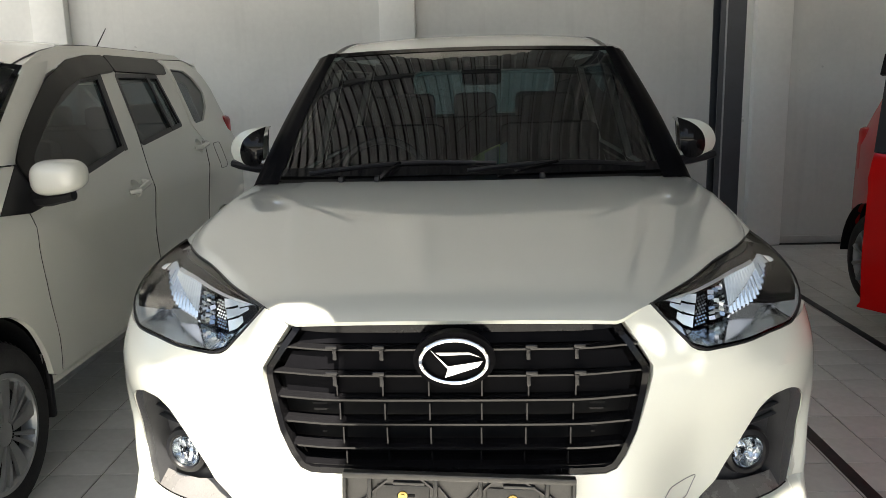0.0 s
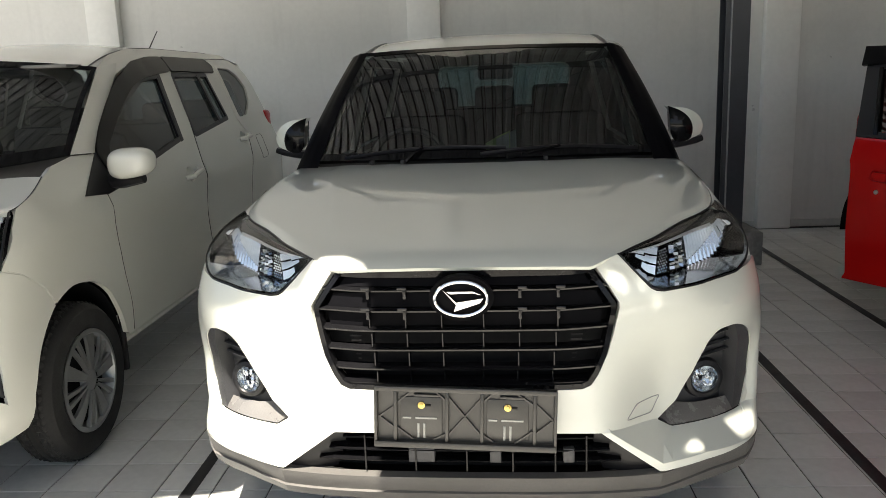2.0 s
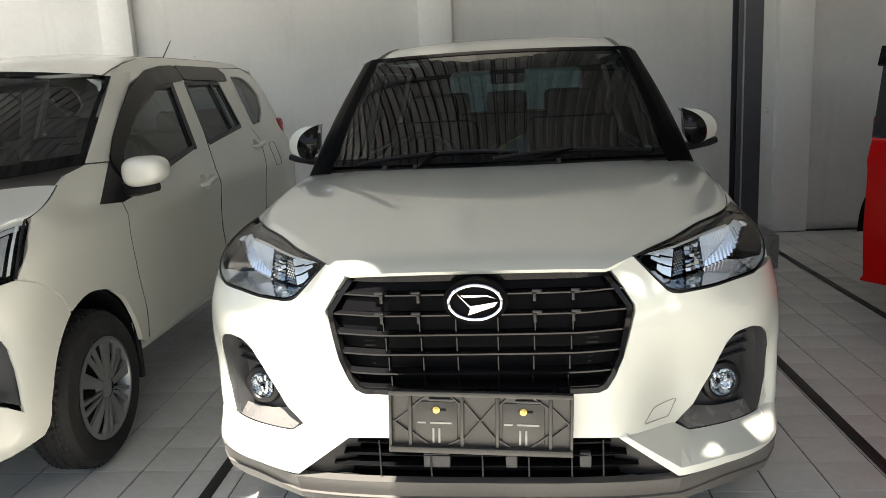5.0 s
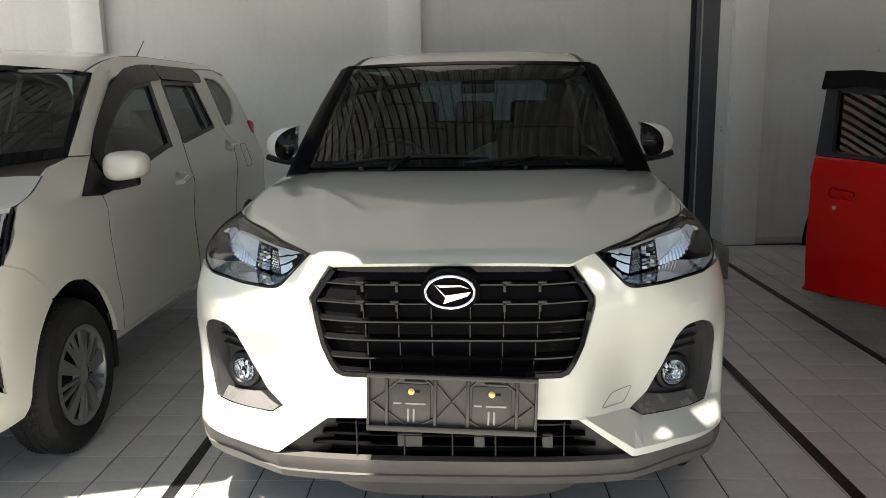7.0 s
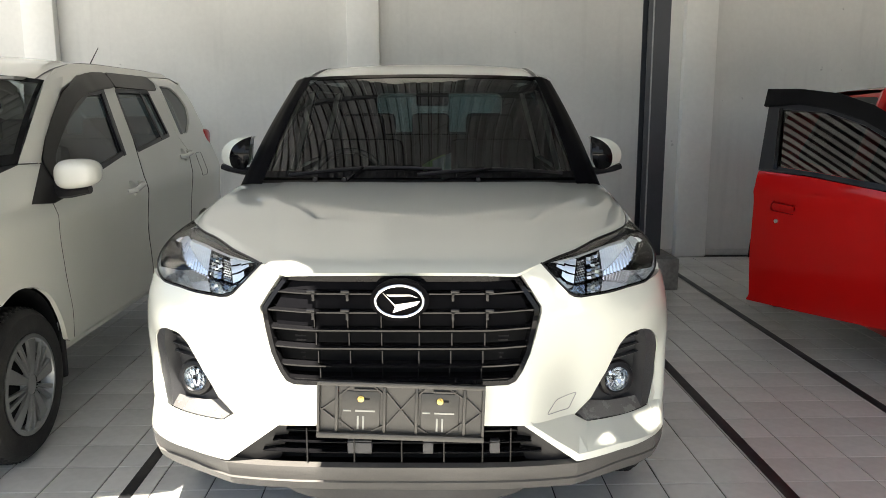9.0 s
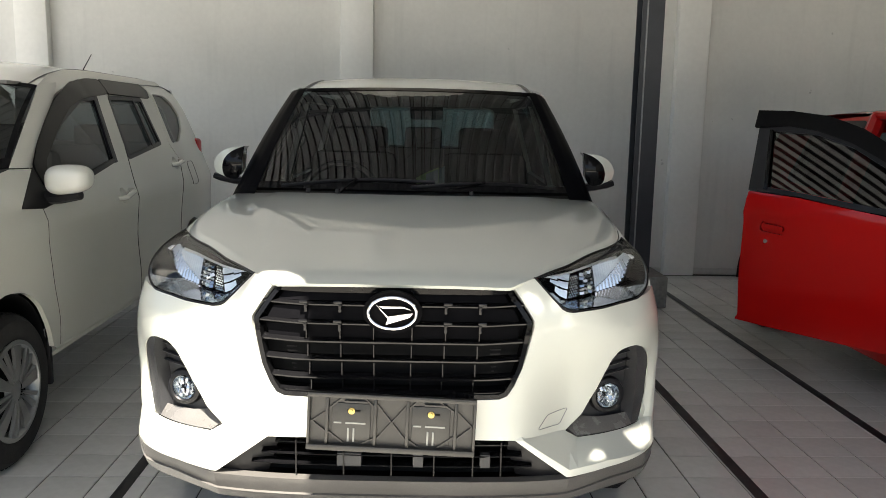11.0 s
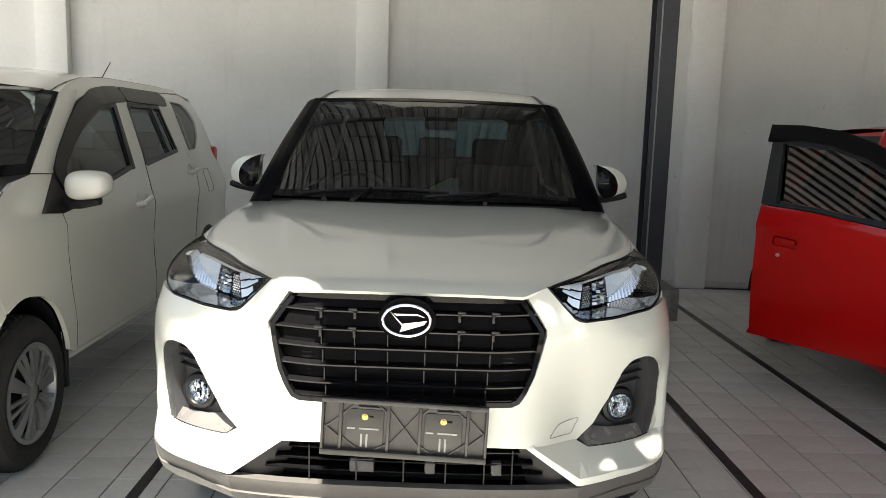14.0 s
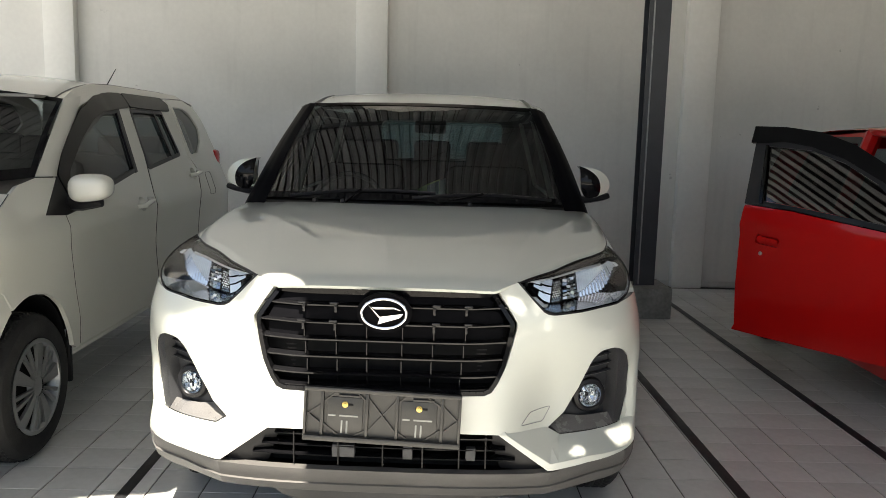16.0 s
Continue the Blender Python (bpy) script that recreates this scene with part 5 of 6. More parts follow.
    # dark sheet added behind the door panels to darken their gaps
    part("gap_lining", patch([(1.06, 0.36), (2.85, 0.36), (2.98, 0.62), (3.25, 1.02), (2.28, 1.06), (1.25, 0.96), (1.04, 0.92)], [], lambda y, z, sx=sx: n_side(y, z, sx, 0.03), 0.08, face), DARK, mpv)
    rear_arch = [(3.305 + 0.35 * math.cos(a), 0.325 + 0.35 * math.sin(a)) for a in (2.55, 2.2, 1.85, 1.5, 1.15, 0.8, 0.4, 0.0)]
    qp = [(2.994, 0.60)] + rear_arch[1:] + [(3.66, 0.28), (3.98, 0.28), (4.02, 0.62), (4.00, 0.96), (3.95, 1.17), (3.85, 1.40), (3.70, 1.52), (3.52, 1.57), (3.066, 1.562), (3.112, 1.494), (3.088, 1.183), (3.181, 1.083), (3.058, 0.906), (3.026, 0.72)]
    g3 = rounded([(3.150, 1.19), (3.33, 1.20), (3.52, 1.285), (3.60, 1.375), (3.50, 1.455), (3.38, 1.505), (3.140, 1.512)], 0.03)
    q = part("rear_quarter", patch(inset(qp, 0.002), [g3], S, 0.045, face, rim=0.02), PAINT_OLD, mpv)
    part("quarter_window", patch(g3, [], Sin, 0.08, face), TINT_DARK, q)
    if sx > 0:
        fl = rounded([(3.29, 0.905), (3.44, 0.905), (3.46, 1.06), (3.31, 1.06)], 0.03)
        pts = [n_side(y, z, sx, -0.0005) for y, z in resample(fl, 0.02)]
        part("fuel_flap_seam", rod(pts + [pts[0]], 0.002, 5), TRIM_GREY, q)
    part("tail_lamp", box(sx * 0.68, 3.90, 1.13, 0.09, 0.13, 0.16, 0.03), RED, mpv, "red tail lamp")
    part("sill", rod([(sx * 0.775, 1.10, 0.352), (sx * 0.775, 3.0, 0.352)], 0.03, 8), PAINT_OLD, mpv)
    # dark rods drawn along the door gaps in place of their shade
    for line in ([(1.139, 0.38), (1.139, 0.541), (1.117, 0.72), (1.088, 0.846), (1.072, 1.003)], [(2.181, 0.38), (2.185, 0.584), (2.177, 0.714), (2.201, 0.993), (2.29, 1.237), (2.343, 1.486)], [(2.99, 0.60), (3.022, 0.72), (3.055, 0.906), (3.178, 1.083)]):
        fine = [Vector(a).lerp(Vector(c), k / 4) for a, c in zip(line, line[1:]) for k in range(4)] + [Vector(line[-1])]
        part("door_seal", rod([n_side(q.x, q.y, sx, 0.001) for q in fine], 0.002, 5), SATIN_BLACK, mpv)
    # pillar beside the windscreen
    def pil(u, v, sx=sx):
        a = n_side(0.94 + 0.563 * v, 1.146 + 0.345 * v, sx)
        c = n_side(1.127 + 0.62 * v - 0.02 * v * v, 1.138 + 0.375 * v, sx)
        b_ = a.lerp(c, u)
        return b_ + Vector((sx * 0.012 * math.sin(math.pi * u), -0.008 * math.sin(math.pi * u), 0.004))
    part("pillar", sheet(pil, 8, 14, flip=sx < 0), PAINT_OLD, mpv)
    top_side = [(1.50, 1.480), (1.647, 1.462), (1.907, 1.530), (2.12, 1.556), (2.345, 1.560), (3.06, 1.564), (3.45, 1.574), (3.52, 1.572), (3.45, 1.60), (3.0, 1.604), (2.3, 1.604), (1.95, 1.590), (1.70, 1.552), (1.50, 1.492)]
    part("roof_side", patch(top_side, [], S, 0.05, face), PAINT_OLD, mpv)
    # wheels
    for yc in (0.745, 3.29):
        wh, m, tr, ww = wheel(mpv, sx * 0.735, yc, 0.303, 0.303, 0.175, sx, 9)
        def blade(a0, w0, w1, lift, m=m, tr=tr, ww=ww):
            """A flat spoke: half widths w0 at the hub and w1 at the ring."""
            bb = bmesh.new()
            rows = []
            for j in range(6):
                t = j / 5
                r_, hw = 0.040 + (tr - 0.058) * t, w0 + (w1 - w0) * t
                h_ = ww / 2 - 0.004 + lift + 0.009 * math.sin(math.pi * (0.25 + 0.7 * t))
                rows.append([bb.verts.new(m @ (Matrix.Rotation(a0, 4, "Z") @ Vector((r_, q, h_ - dz)))) for q, dz in ((-hw, 0.012), (-hw + 0.0015, 0.0), (hw - 0.0015, 0.0), (hw, 0.012))])
            for p0, p1 in zip(rows, rows[1:]):
                for j in range(3):
                    bb.faces.new((p0[j], p1[j], p1[j + 1], p0[j + 1]))
            bmesh.ops.recalc_face_normals(bb, faces=bb.faces[:])
            return bb
        for k in range(5):
            a = 2 * math.pi * (k + 0.35) / 5
            part("spoke", blade(a, 0.013, 0.031, 0.0), SILVER, wh)
            for da in (-0.125, 0.125):
                part("spoke", blade(a + math.pi / 5 + da, 0.005, 0.0105, 0.002), SILVER, wh)
        part("cover_ring", lathe([(tr - 0.026, ww / 2 - 0.008), (tr - 0.018, ww / 2 + 0.004), (tr - 0.003, ww / 2 + 0.002)], 56, m), SILVER, wh)
        part("hub_cap", lathe([(0.0, ww / 2 + 0.004), (0.03, ww / 2 + 0.003), (0.045, ww / 2 - 0.004), (0.052, ww / 2 - 0.02)], 28, m), SILVER, wh)
        for k in range(4):
            a = 2 * math.pi * (k + 0.5) / 4
            part("wheel_nut", lathe([(0.0, 0.008), (0.007, 0.008), (0.008, 0.0)], 6, m @ Matrix.Translation((0.062 * math.cos(a), 0.062 * math.sin(a), ww / 2 - 0.02))), CHROME, wh)
    # door mirror
    c = Vector((sx * 0.905, 1.13, 1.095))

    def shell(u, v, sx=sx, c=c):
        th, ph = 2 * math.pi * u, (v - 0.5) * math.pi

        def sq(t, e):
            return math.copysign(abs(t) ** e, t)
        x = 0.096 * sq(math.cos(ph), 0.7) * sq(math.cos(th), 0.7)
        y = 0.07 * sq(math.cos(ph), 0.6) * sq(math.sin(th), 0.8)
        z = 0.062 * sq(math.sin(ph), 0.74)
        return c + Vector((sx * x, y, z * (1 + 0.10 * -x / 0.105) + 0.006 * x / 0.1))
    mir = part("door_mirror", sheet(shell, 32, 16, flip=sx < 0), PAINT_OLD, mpv)
    part("mirror_foot", rod([(sx * 0.78, 1.16, 1.02), (sx * 0.86, 1.14, 1.02), (sx * 0.95, 1.13, 1.03)], [0.035, 0.03, 0.02], 8), SATIN_BLACK, mir)


def n_screen(u, v):
    t = u * 2 - 1
    e0, e1 = n_side(0.94, 1.146), n_side(1.503, 1.491)
    w = e0.x * (1 - v) + e1.x * v
    y = (0.52 + 0.42 * t * t) * (1 - v) + (1.36 + 0.143 * t * t) * v
    z = (1.09 + 0.056 * t * t) * (1 - v) + (1.535 - 0.044 * t * t) * v
    return Vector((t * w, y - 0.015 * math.sin(math.pi * v), z + 0.015 * math.sin(math.pi * v)))


part("windscreen", sheet(n_screen, 24, 14), TINT_FRONT, mpv, "windscreen reflecting the roof")
part("screen_border", sheet(lambda u, v: n_screen(u, 0.94 + 0.06 * v) + Vector((0, -0.002, 0.003)), 24, 2), GLOSS_BLACK, mpv)
part("screen_border", sheet(lambda u, v: n_screen(u, 0.10 * v) + Vector((0, -0.002, 0.003)), 24, 2), GLOSS_BLACK, mpv)
for k in (0, 1):
    part("screen_border", sheet(lambda u, v: n_screen((0.012 * u) if k == 0 else (1 - 0.012 * u), v) + Vector((0, -0.002, 0.003)), 2, 14), GLOSS_BLACK, mpv)


def n_roof(u, v):
    t = u * 2 - 1
    y0 = 1.36 + 0.143 * t * t
    y = y0 + (3.74 - y0) * v
    zs = 1.491 + 0.108 * (1 - (1 - min(1, v / 0.40)) ** 2.2) - 0.06 * max(0, (v - 0.72) / 0.28) ** 2
    e = side_w(y, zs)
    z = zs + 0.045 * (1 - t * t) - 0.0
    return Vector((t * e, y, z))


part("roof", sheet(n_roof, 40, 30), PAINT_OLD, mpv)
for sx in (-1, 1):
    part("roof_seam", rod([n_roof(0.5 + 0.474 * sx, k / 20) + Vector((0, 0, 0.002)) for k in range(21)], 0.004, 5), TRIM_GREY, mpv)
an = part("antenna", rod([(-0.03, 3.55, 1.60), (-0.02, 3.66, 1.70), (-0.005, 3.76, 1.80)], [0.005, 0.004, 0.003], 6), SATIN_BLACK, mpv, "thin black roof antenna")
part("antenna_base", lathe([(0.0, 0.03), (0.012, 0.025), (0.02, 0.0)], 12, Matrix.Translation((-0.03, 3.55, 1.585))), SATIN_BLACK, an)


def n_tail(a, z):
    return Vector((a, 4.05 - 0.10 * (a / 0.75) ** 2 - 0.42 * max(0, z - 1.0), z))


tw = rounded([(-0.55, 1.10), (0.55, 1.10), (0.47, 1.45), (-0.47, 1.45)], 0.05)
gate = part("tailgate", patch([(-0.70, 0.30), (0.70, 0.30), (0.72, 0.95), (0.66, 1.15), (0.56, 1.56), (-0.56, 1.56), (-0.66, 1.15), (-0.72, 0.95)], [tw], n_tail, 0.08, (0, 1, 0), rim=0.02), PAINT_OLD, mpv)
part("tail_window", patch(tw, [], n_tail, 0.1, (0, 1, 0)), TINT_DARK, gate)


# nose
def n_skin(s, z, back=0.0):
    a = abs(s)
    if a <= QS[-1]:
        x, y = float(np.interp(a, QS, QX)), float(np.interp(a, QS, QY))
    else:
        x, y = NH, 0.50 + a - QS[-1]
    led = 0.045 * ease(abs(x), 0.40, 0.55) * ease(z, 0.44, 0.52) * (1 - ease(z, 0.66, 0.78)) * (1 - ease(y, 0.15, 0.32))
    return Vector((math.copysign(x - (NH - waist(z)) * ease(x, 0.3, 0.8), s), y + N_NOSE(z) + led + back, z))


def q_at(y, z):
    """The length along the plan at which the nose is y behind its tip."""
    y -= N_NOSE(z)
    return float(np.interp(y, QY, QS)) if y < 0.5 else QS[-1] + y - 0.5


def q_along(x):
    return math.copysign(float(np.interp(abs(x), QX, QS)), x)


bo = [(q_along(x), z) for x, z in ((0.30, 0.60), (0.46, 0.70), (0.50, 0.797), (0.62, 0.808), (0.72, 0.816))] + [(q_at(y, z), z) for y, z in ((0.338, 0.828), (0.42, 0.797), (0.530, 0.722), (0.578, 0.648)) + tuple((y, arch_z(y)) for y in (0.55, 0.52, 0.49, 0.46, 0.435, 0.41, 0.39, 0.381)) + ((0.37, 0.28),)] + [(q_along(x), z) for x, z in ((0.70, 0.24), (0.45, 0.235), (0.30, 0.30))]
NV_OUT = [(q_at(y, z), z) for y, z in ((0.236, 0.648), (0.250, 0.620), (0.258, 0.549), (0.272, 0.402))]
nv = rounded([(q_along(x), z) for x, z in ((0.52, 0.47), (0.57, 0.62), (0.62, 0.668), (0.69, 0.672))] + NV_OUT + [(q_at(y, z), z) for y, z in ((0.226, 0.436), (0.19, 0.458))], 0.008)
part("bumper", patch(bo + mirror(bo), [nv, mirror(nv)], n_skin, 0.035, (0, -1, 0), rim=0.02), PAINT_OLD, mpv)
for sx in (-1, 1):
    seam = [n_skin(sx * q_at(y, z), z, 0.006) for y, z in ((0.345, 0.830), (0.38, 0.815), (0.42, 0.799), (0.48, 0.76), (0.531, 0.724), (0.578, 0.656))]
    part("seam_flange", rod([p - Vector((sx * 0.008, 0, 0)) for p in seam], 0.0075, 6), PAINT_OLD, mpv)
for v_ in (nv, mirror(nv)):
    fb = part("fog_bezel", patch(inset(v_, 0.002), [], lambda a, z: n_skin(a, z, 0.03), 0.03, (0, -1, 0), rim=0.02), TRIM_GREY, mpv, "dark grey fog lamp bezel")
    c = n_skin(math.copysign(q_along(0.645), v_[0][0]), 0.57, 0.022)
    part("fog_lamp", lathe([(0.0, 0.006), (0.02, 0.004), (0.032, 0.0), (0.036, 0.004), (0.04, 0.0)], 24, Matrix.Translation(c) @ Euler((radians(90), 0, radians(20) * (1 if v_[0][0] > 0 else -1))).to_matrix().to_4x4()), GLOSS_BLACK, fb)
for sx in (-1, 1):
    strip = NV_OUT + [(a + 0.012 + 0.022 * (k == 3), z - 0.012 * (k == 3)) for k, (a, z) in reversed(list(enumerate(NV_OUT)))]
    part("bezel_flange", patch(strip if sx > 0 else mirror(strip), [], lambda a, z: n_skin(a, z, -0.006), 0.02, (0, -1, 0), rim=0.008), PAINT_OLD, mpv)
part("grille", patch([(-0.46, 0.70), (-0.30, 0.60), (-0.28, 0.30), (0.28, 0.30), (0.30, 0.60), (0.46, 0.70), (0.44, 0.80), (-0.44, 0.80)], [], lambda a, z: n_skin(a, z, 0.03), 0.05, (0, -1, 0)), GLOSS_BLACK, mpv)


def n_hood(u, v):
    t = u * 2 - 1
    a = abs(t)
    e = ease(a, 0.60, 1.0)
    ye, ze = 0.466 + 0.234 * v, 1.012 + 0.086 * v ** 1.3
    xe = side_w(ye, ze) - 0.004
    yc = n_skin(q_along(min(0.8, a * 0.78)), 0.845).y
    yc = yc + (0.50 + 0.12 * a * a - yc) * v
    zc = 0.845 + 0.245 * (1 - (1 - v) ** 1.7)
    return Vector((t * xe, yc + (ye - yc) * e, zc + (ze - zc) * e - 0.006 * a ** 12))


part("scuttle", sheet(lambda u, v: n_hood(u, 1.0).lerp(n_screen(u, 0.02), v) + Vector((0, 0, -0.01 * math.sin(math.pi * v) - 0.003)), 40, 4), SATIN_BLACK, mpv)
part("bonnet", sheet(n_hood, 50, 24), PAINT_OLD, mpv)
for u in (0.0, 1.0):
    part("bonnet_seam", rod([n_hood(u, k / 16) + Vector((0, 0, 0.001)) for k in range(17)], 0.002, 5), SATIN_BLACK, mpv)
part("bonnet_skirt", sheet(lambda u, v: n_hood(u, 0.0) + Vector((0, 0.004, -0.05 * v)), 50, 2), PAINT_OLD, mpv)
for sx in (-1, 1):
    def n_lamp(u, v, sx=sx, back=0.0):
        q0, q1 = q_along(0.50), q_at(0.340, 0.832)
        lo = n_skin(q0 + (q1 - q0) * u, 0.802 + 0.030 * u)
        top = n_hood(0.5 + 0.5 * (0.60 + 0.40 * u), 0.0) + Vector((0.002, -0.004, -0.004))
        p = lo.lerp(top, v) + Vector((0.012, -0.02, 0.012)) * math.sin(math.pi * v)
        return Vector((sx * p.x, p.y + back, p.z))
    lp_ = part("headlamp", sheet(lambda u, v: n_lamp(u, v, back=0.03), 16, 8, flip=sx < 0), GLOSS_BLACK, mpv, "headlamp with chrome reflector")
    for u0, u1, v0, v1 in ((0.10, 0.45, 0.12, 0.70), (0.52, 0.70, 0.12, 0.72), (0.76, 0.84, 0.10, 0.78)):
        part("reflector", sheet(lambda u, v: n_lamp(u0 + (u1 - u0) * u, v0 + (v1 - v0) * v, back=0.020 + 0.006 * abs(math.sin(12 * u))), 24, 6, flip=sx < 0), REFLECTOR, lp_)
    part("light_guide", sheet(lambda u, v: n_lamp(0.90 + 0.03 * u, 0.08 + 0.84 * v, back=0.008), 3, 10, flip=sx < 0), LIGHT_GUIDE, lp_)
    part("seal", rod([n_lamp(1.0, k / 12) for k in range(13)], 0.005, 6), SATIN_BLACK, lp_)
    part("brow", sheet(lambda u, v: n_lamp(0.04 + 0.9 * u, 0.80 + 0.1 * v, back=0.01), 20, 2, flip=sx < 0), REFLECTOR, lp_)
    part("lens", sheet(n_lamp, 16, 8, flip=sx < 0), LENS, lp_)
# cabin
part("cabin_floor", box(0, 2.2, 0.42, 1.36, 3.1, 0.04), DASH, mpv, smooth=False)
part("bulkhead", box(0, 0.66, 0.75, 1.3, 0.04, 0.62), DARK, mpv, smooth=False)
part("dashboard", sheet(lambda u, v: Vector(((u * 2 - 1) * 0.66, 0.62 + 0.55 * v + 0.25 * (u * 2 - 1) ** 2 * (1 - v), 1.07 + 0.015 * math.sin(math.pi * v) - 0.3 * max(0, v - 0.8))), 20, 10), DASH, mpv)
for x, y, wd, rests in ((-0.33, 1.55, 0.46, (0.0,)), (0.33, 1.55, 0.46, (0.0,)), (0, 2.45, 1.2, (-0.36, 0.36)), (0, 3.15, 1.1, (-0.3, 0.3))):
    st = part("seat", box(x, y, 0.62, wd, 0.46, 0.18, 0.05), BEIGE, mpv)
    part("backrest", box(x, y + 0.27, 0.90, wd * 0.94, 0.13, 0.58, 0.05, turn=Matrix.Rotation(radians(-12), 4, "X")), BEIGE, st)
    for dx in rests:
        part("headrest", box(x + dx, y + 0.36, 1.23, 0.24, 0.09, 0.16, 0.035), BEIGE, st)
part("rear_view_mirror", box(0.0, 1.30, 1.43, 0.22, 0.03, 0.07, 0.015), BEIGE, mpv)
part("sun_visor", box(0.36, 1.44, 1.50, 0.40, 0.16, 0.015, 0.006), BEIGE, mpv)
part("sun_visor", box(-0.36, 1.44, 1.50, 0.40, 0.16, 0.015, 0.006), BEIGE, mpv)

# ---- red hatchback with an open door ----
hatch = thing("red_hatchback", pose(3.22, 1.45, 0), "bright red small hatchback with its front door standing open", "car")


def r_w(y, z):
    w = 0.80 - 0.10 * ease(y, 0.6, 0.0) - 0.10 * max(0, (y - 2.9) / 0.8) ** 2.2
    if z > 0.95:
        w -= 0.34 * (z - 0.95) + 0.9 * max(0, z - 1.40) ** 1.5
    w -= 0.08 * max(0, 0.45 - z)
    # swelling rear wheel arches
    w += 0.025 * math.exp(-((y - 3.2) / 0.35) ** 2 - ((z - 0.62) / 0.14) ** 2)
    return w


def r_y(y):
    """Shortens the tail behind the front doors."""
    return y if y < 2.3 else 2.3 + (y - 2.3) * 0.90


def r_side(y, z, sx, d=0.0):
    return Vector((sx * (r_w(y, z) - d), r_y(y), z))


for sx in (-1, 1):
    face = (sx, 0, 0)

    def S(y, z, sx=sx):
        return r_side(y, z, sx)

    def Sin(y, z, sx=sx):
        return r_side(y, z, sx, 0.012)
    arch_f = [(0.75 + 0.33 * math.cos(a), 0.29 + 0.33 * math.sin(a)) for a in (3.14, 2.7, 2.3, 1.9, 1.57, 1.2, 0.8, 0.4, 0.0)]
    part("fender", patch(arch_f + [(1.16, 0.25), (1.16, 1.0), (0.85, 1.02), (0.35, 0.92), (0.30, 0.30)], [], S, 0.06, face, rim=0.02), RED, hatch)
    d2 = [(2.20, 0.25), (2.80, 0.25), (2.86, 0.45), (2.98, 0.62), (3.02, 1.0), (2.95, 1.42), (2.22, 1.45), (2.20, 1.0)]
    g2 = rounded([(2.26, 1.02), (2.95, 1.06), (2.85, 1.40), (2.28, 1.40)], 0.03)
    dr = part("rear_door", patch(inset(d2, 0.003), [g2], S, 0.05, face, rim=0.02), RED, hatch)
    part("window", patch(g2, [], Sin, 0.08, face), TINT_DARK, dr)
    part("window_seal", patch(inset(g2, -0.02), [inset(g2, 0.015)], lambda y, z, sx=sx: r_side(y, z, sx, -0.002), 0.05, face, rim=0.01), SATIN_BLACK, dr)
    arch_r = [(3.32 + 0.33 * math.cos(a), 0.29 + 0.34 * math.sin(a)) for a in (2.3, 1.9, 1.57, 1.2, 0.8, 0.4, 0.0)]
    q = part("rear_quarter", patch(arch_r + [(3.68, 0.28), (3.76, 0.40), (3.74, 0.95), (3.55, 1.25), (3.40, 1.44), (2.956, 1.44), (3.026, 1.0), (2.986, 0.62)], [], S, 0.05, face, rim=0.02), RED, hatch)
    part("arch_liner", sheet(lambda u, v, sx=sx: Vector((sx * (0.79 - 0.3 * v), 3.218 + 0.29 * math.cos(math.pi * (1 - u)), 0.29 + 0.34 * math.sin(math.pi * u))), 16, 2), DARK, q)
    part("tail_lamp", box(sx * 0.66, 3.50, 0.92, 0.12, 0.10, 0.28, 0.03), RED, hatch)
    part("sill", box(sx * 0.74, 1.68, 0.25, 0.08, 1.10, 0.12, 0.02), RED, hatch)
    for yc in (0.75, 3.218):
        wh, m, tr, ww = wheel(hatch, sx * 0.675, yc, 0.285, 0.285, 0.17, sx, 9)
        for k in range(10):
            a = 2 * math.pi * k / 10
            part("spoke", rod([m @ Vector((0.04 * math.cos(a), 0.04 * math.sin(a), ww / 2)), m @ Vector(((tr - 0.012) * math.cos(a), (tr - 0.012) * math.sin(a), ww / 2 - 0.003))], [0.012, 0.016], 6), SILVER, wh)
        part("hub_cap", lathe([(0.0, ww / 2 + 0.006), (0.04, ww / 2), (0.05, ww / 2 - 0.02)], 24, m), SILVER, wh)
    if sx > 0:
        d1 = [(1.166, 0.25), (2.194, 0.25), (2.194, 1.0), (2.21, 1.45), (1.95, 1.44), (1.35, 1.08), (1.166, 1.02)]
        g1 = rounded([(1.32, 1.03), (2.14, 1.03), (2.14, 1.40), (1.96, 1.39)], 0.03)
        dr = part("front_door", patch(d1, [g1], S, 0.06, face, rim=0.02), RED, hatch)
        part("window", patch(g1, [], Sin, 0.1, face), TINT_DARK, dr)
    else:
        part("door_frame", rod([r_side(1.17, 0.95, sx), r_side(1.40, 1.10, sx), r_side(1.95, 1.43, sx), r_side(2.24, 1.45, sx)], 0.022, 8), RED, hatch)
        part("centre_pillar", rod([r_side(2.20, 0.25, sx, 0.02), r_side(2.20, 0.95, sx, 0.02), r_side(2.23, 1.44, sx, 0.02)], 0.045, 8), RED, hatch)


def r_screen(u, v):
    t = u * 2 - 1
    e0, e1 = r_w(1.15, 1.04), r_w(1.92, 1.44)
    return Vector((t * (e0 * (1 - v) + e1 * v), (0.86 + 0.26 * t * t) * (1 - v) + (1.80 + 0.12 * t * t) * v, (1.03 + 0.01 * t * t) * (1 - v) + (1.47 - 0.03 * t * t) * v))


part("windscreen", sheet(r_screen, 16, 10), TINT, hatch)


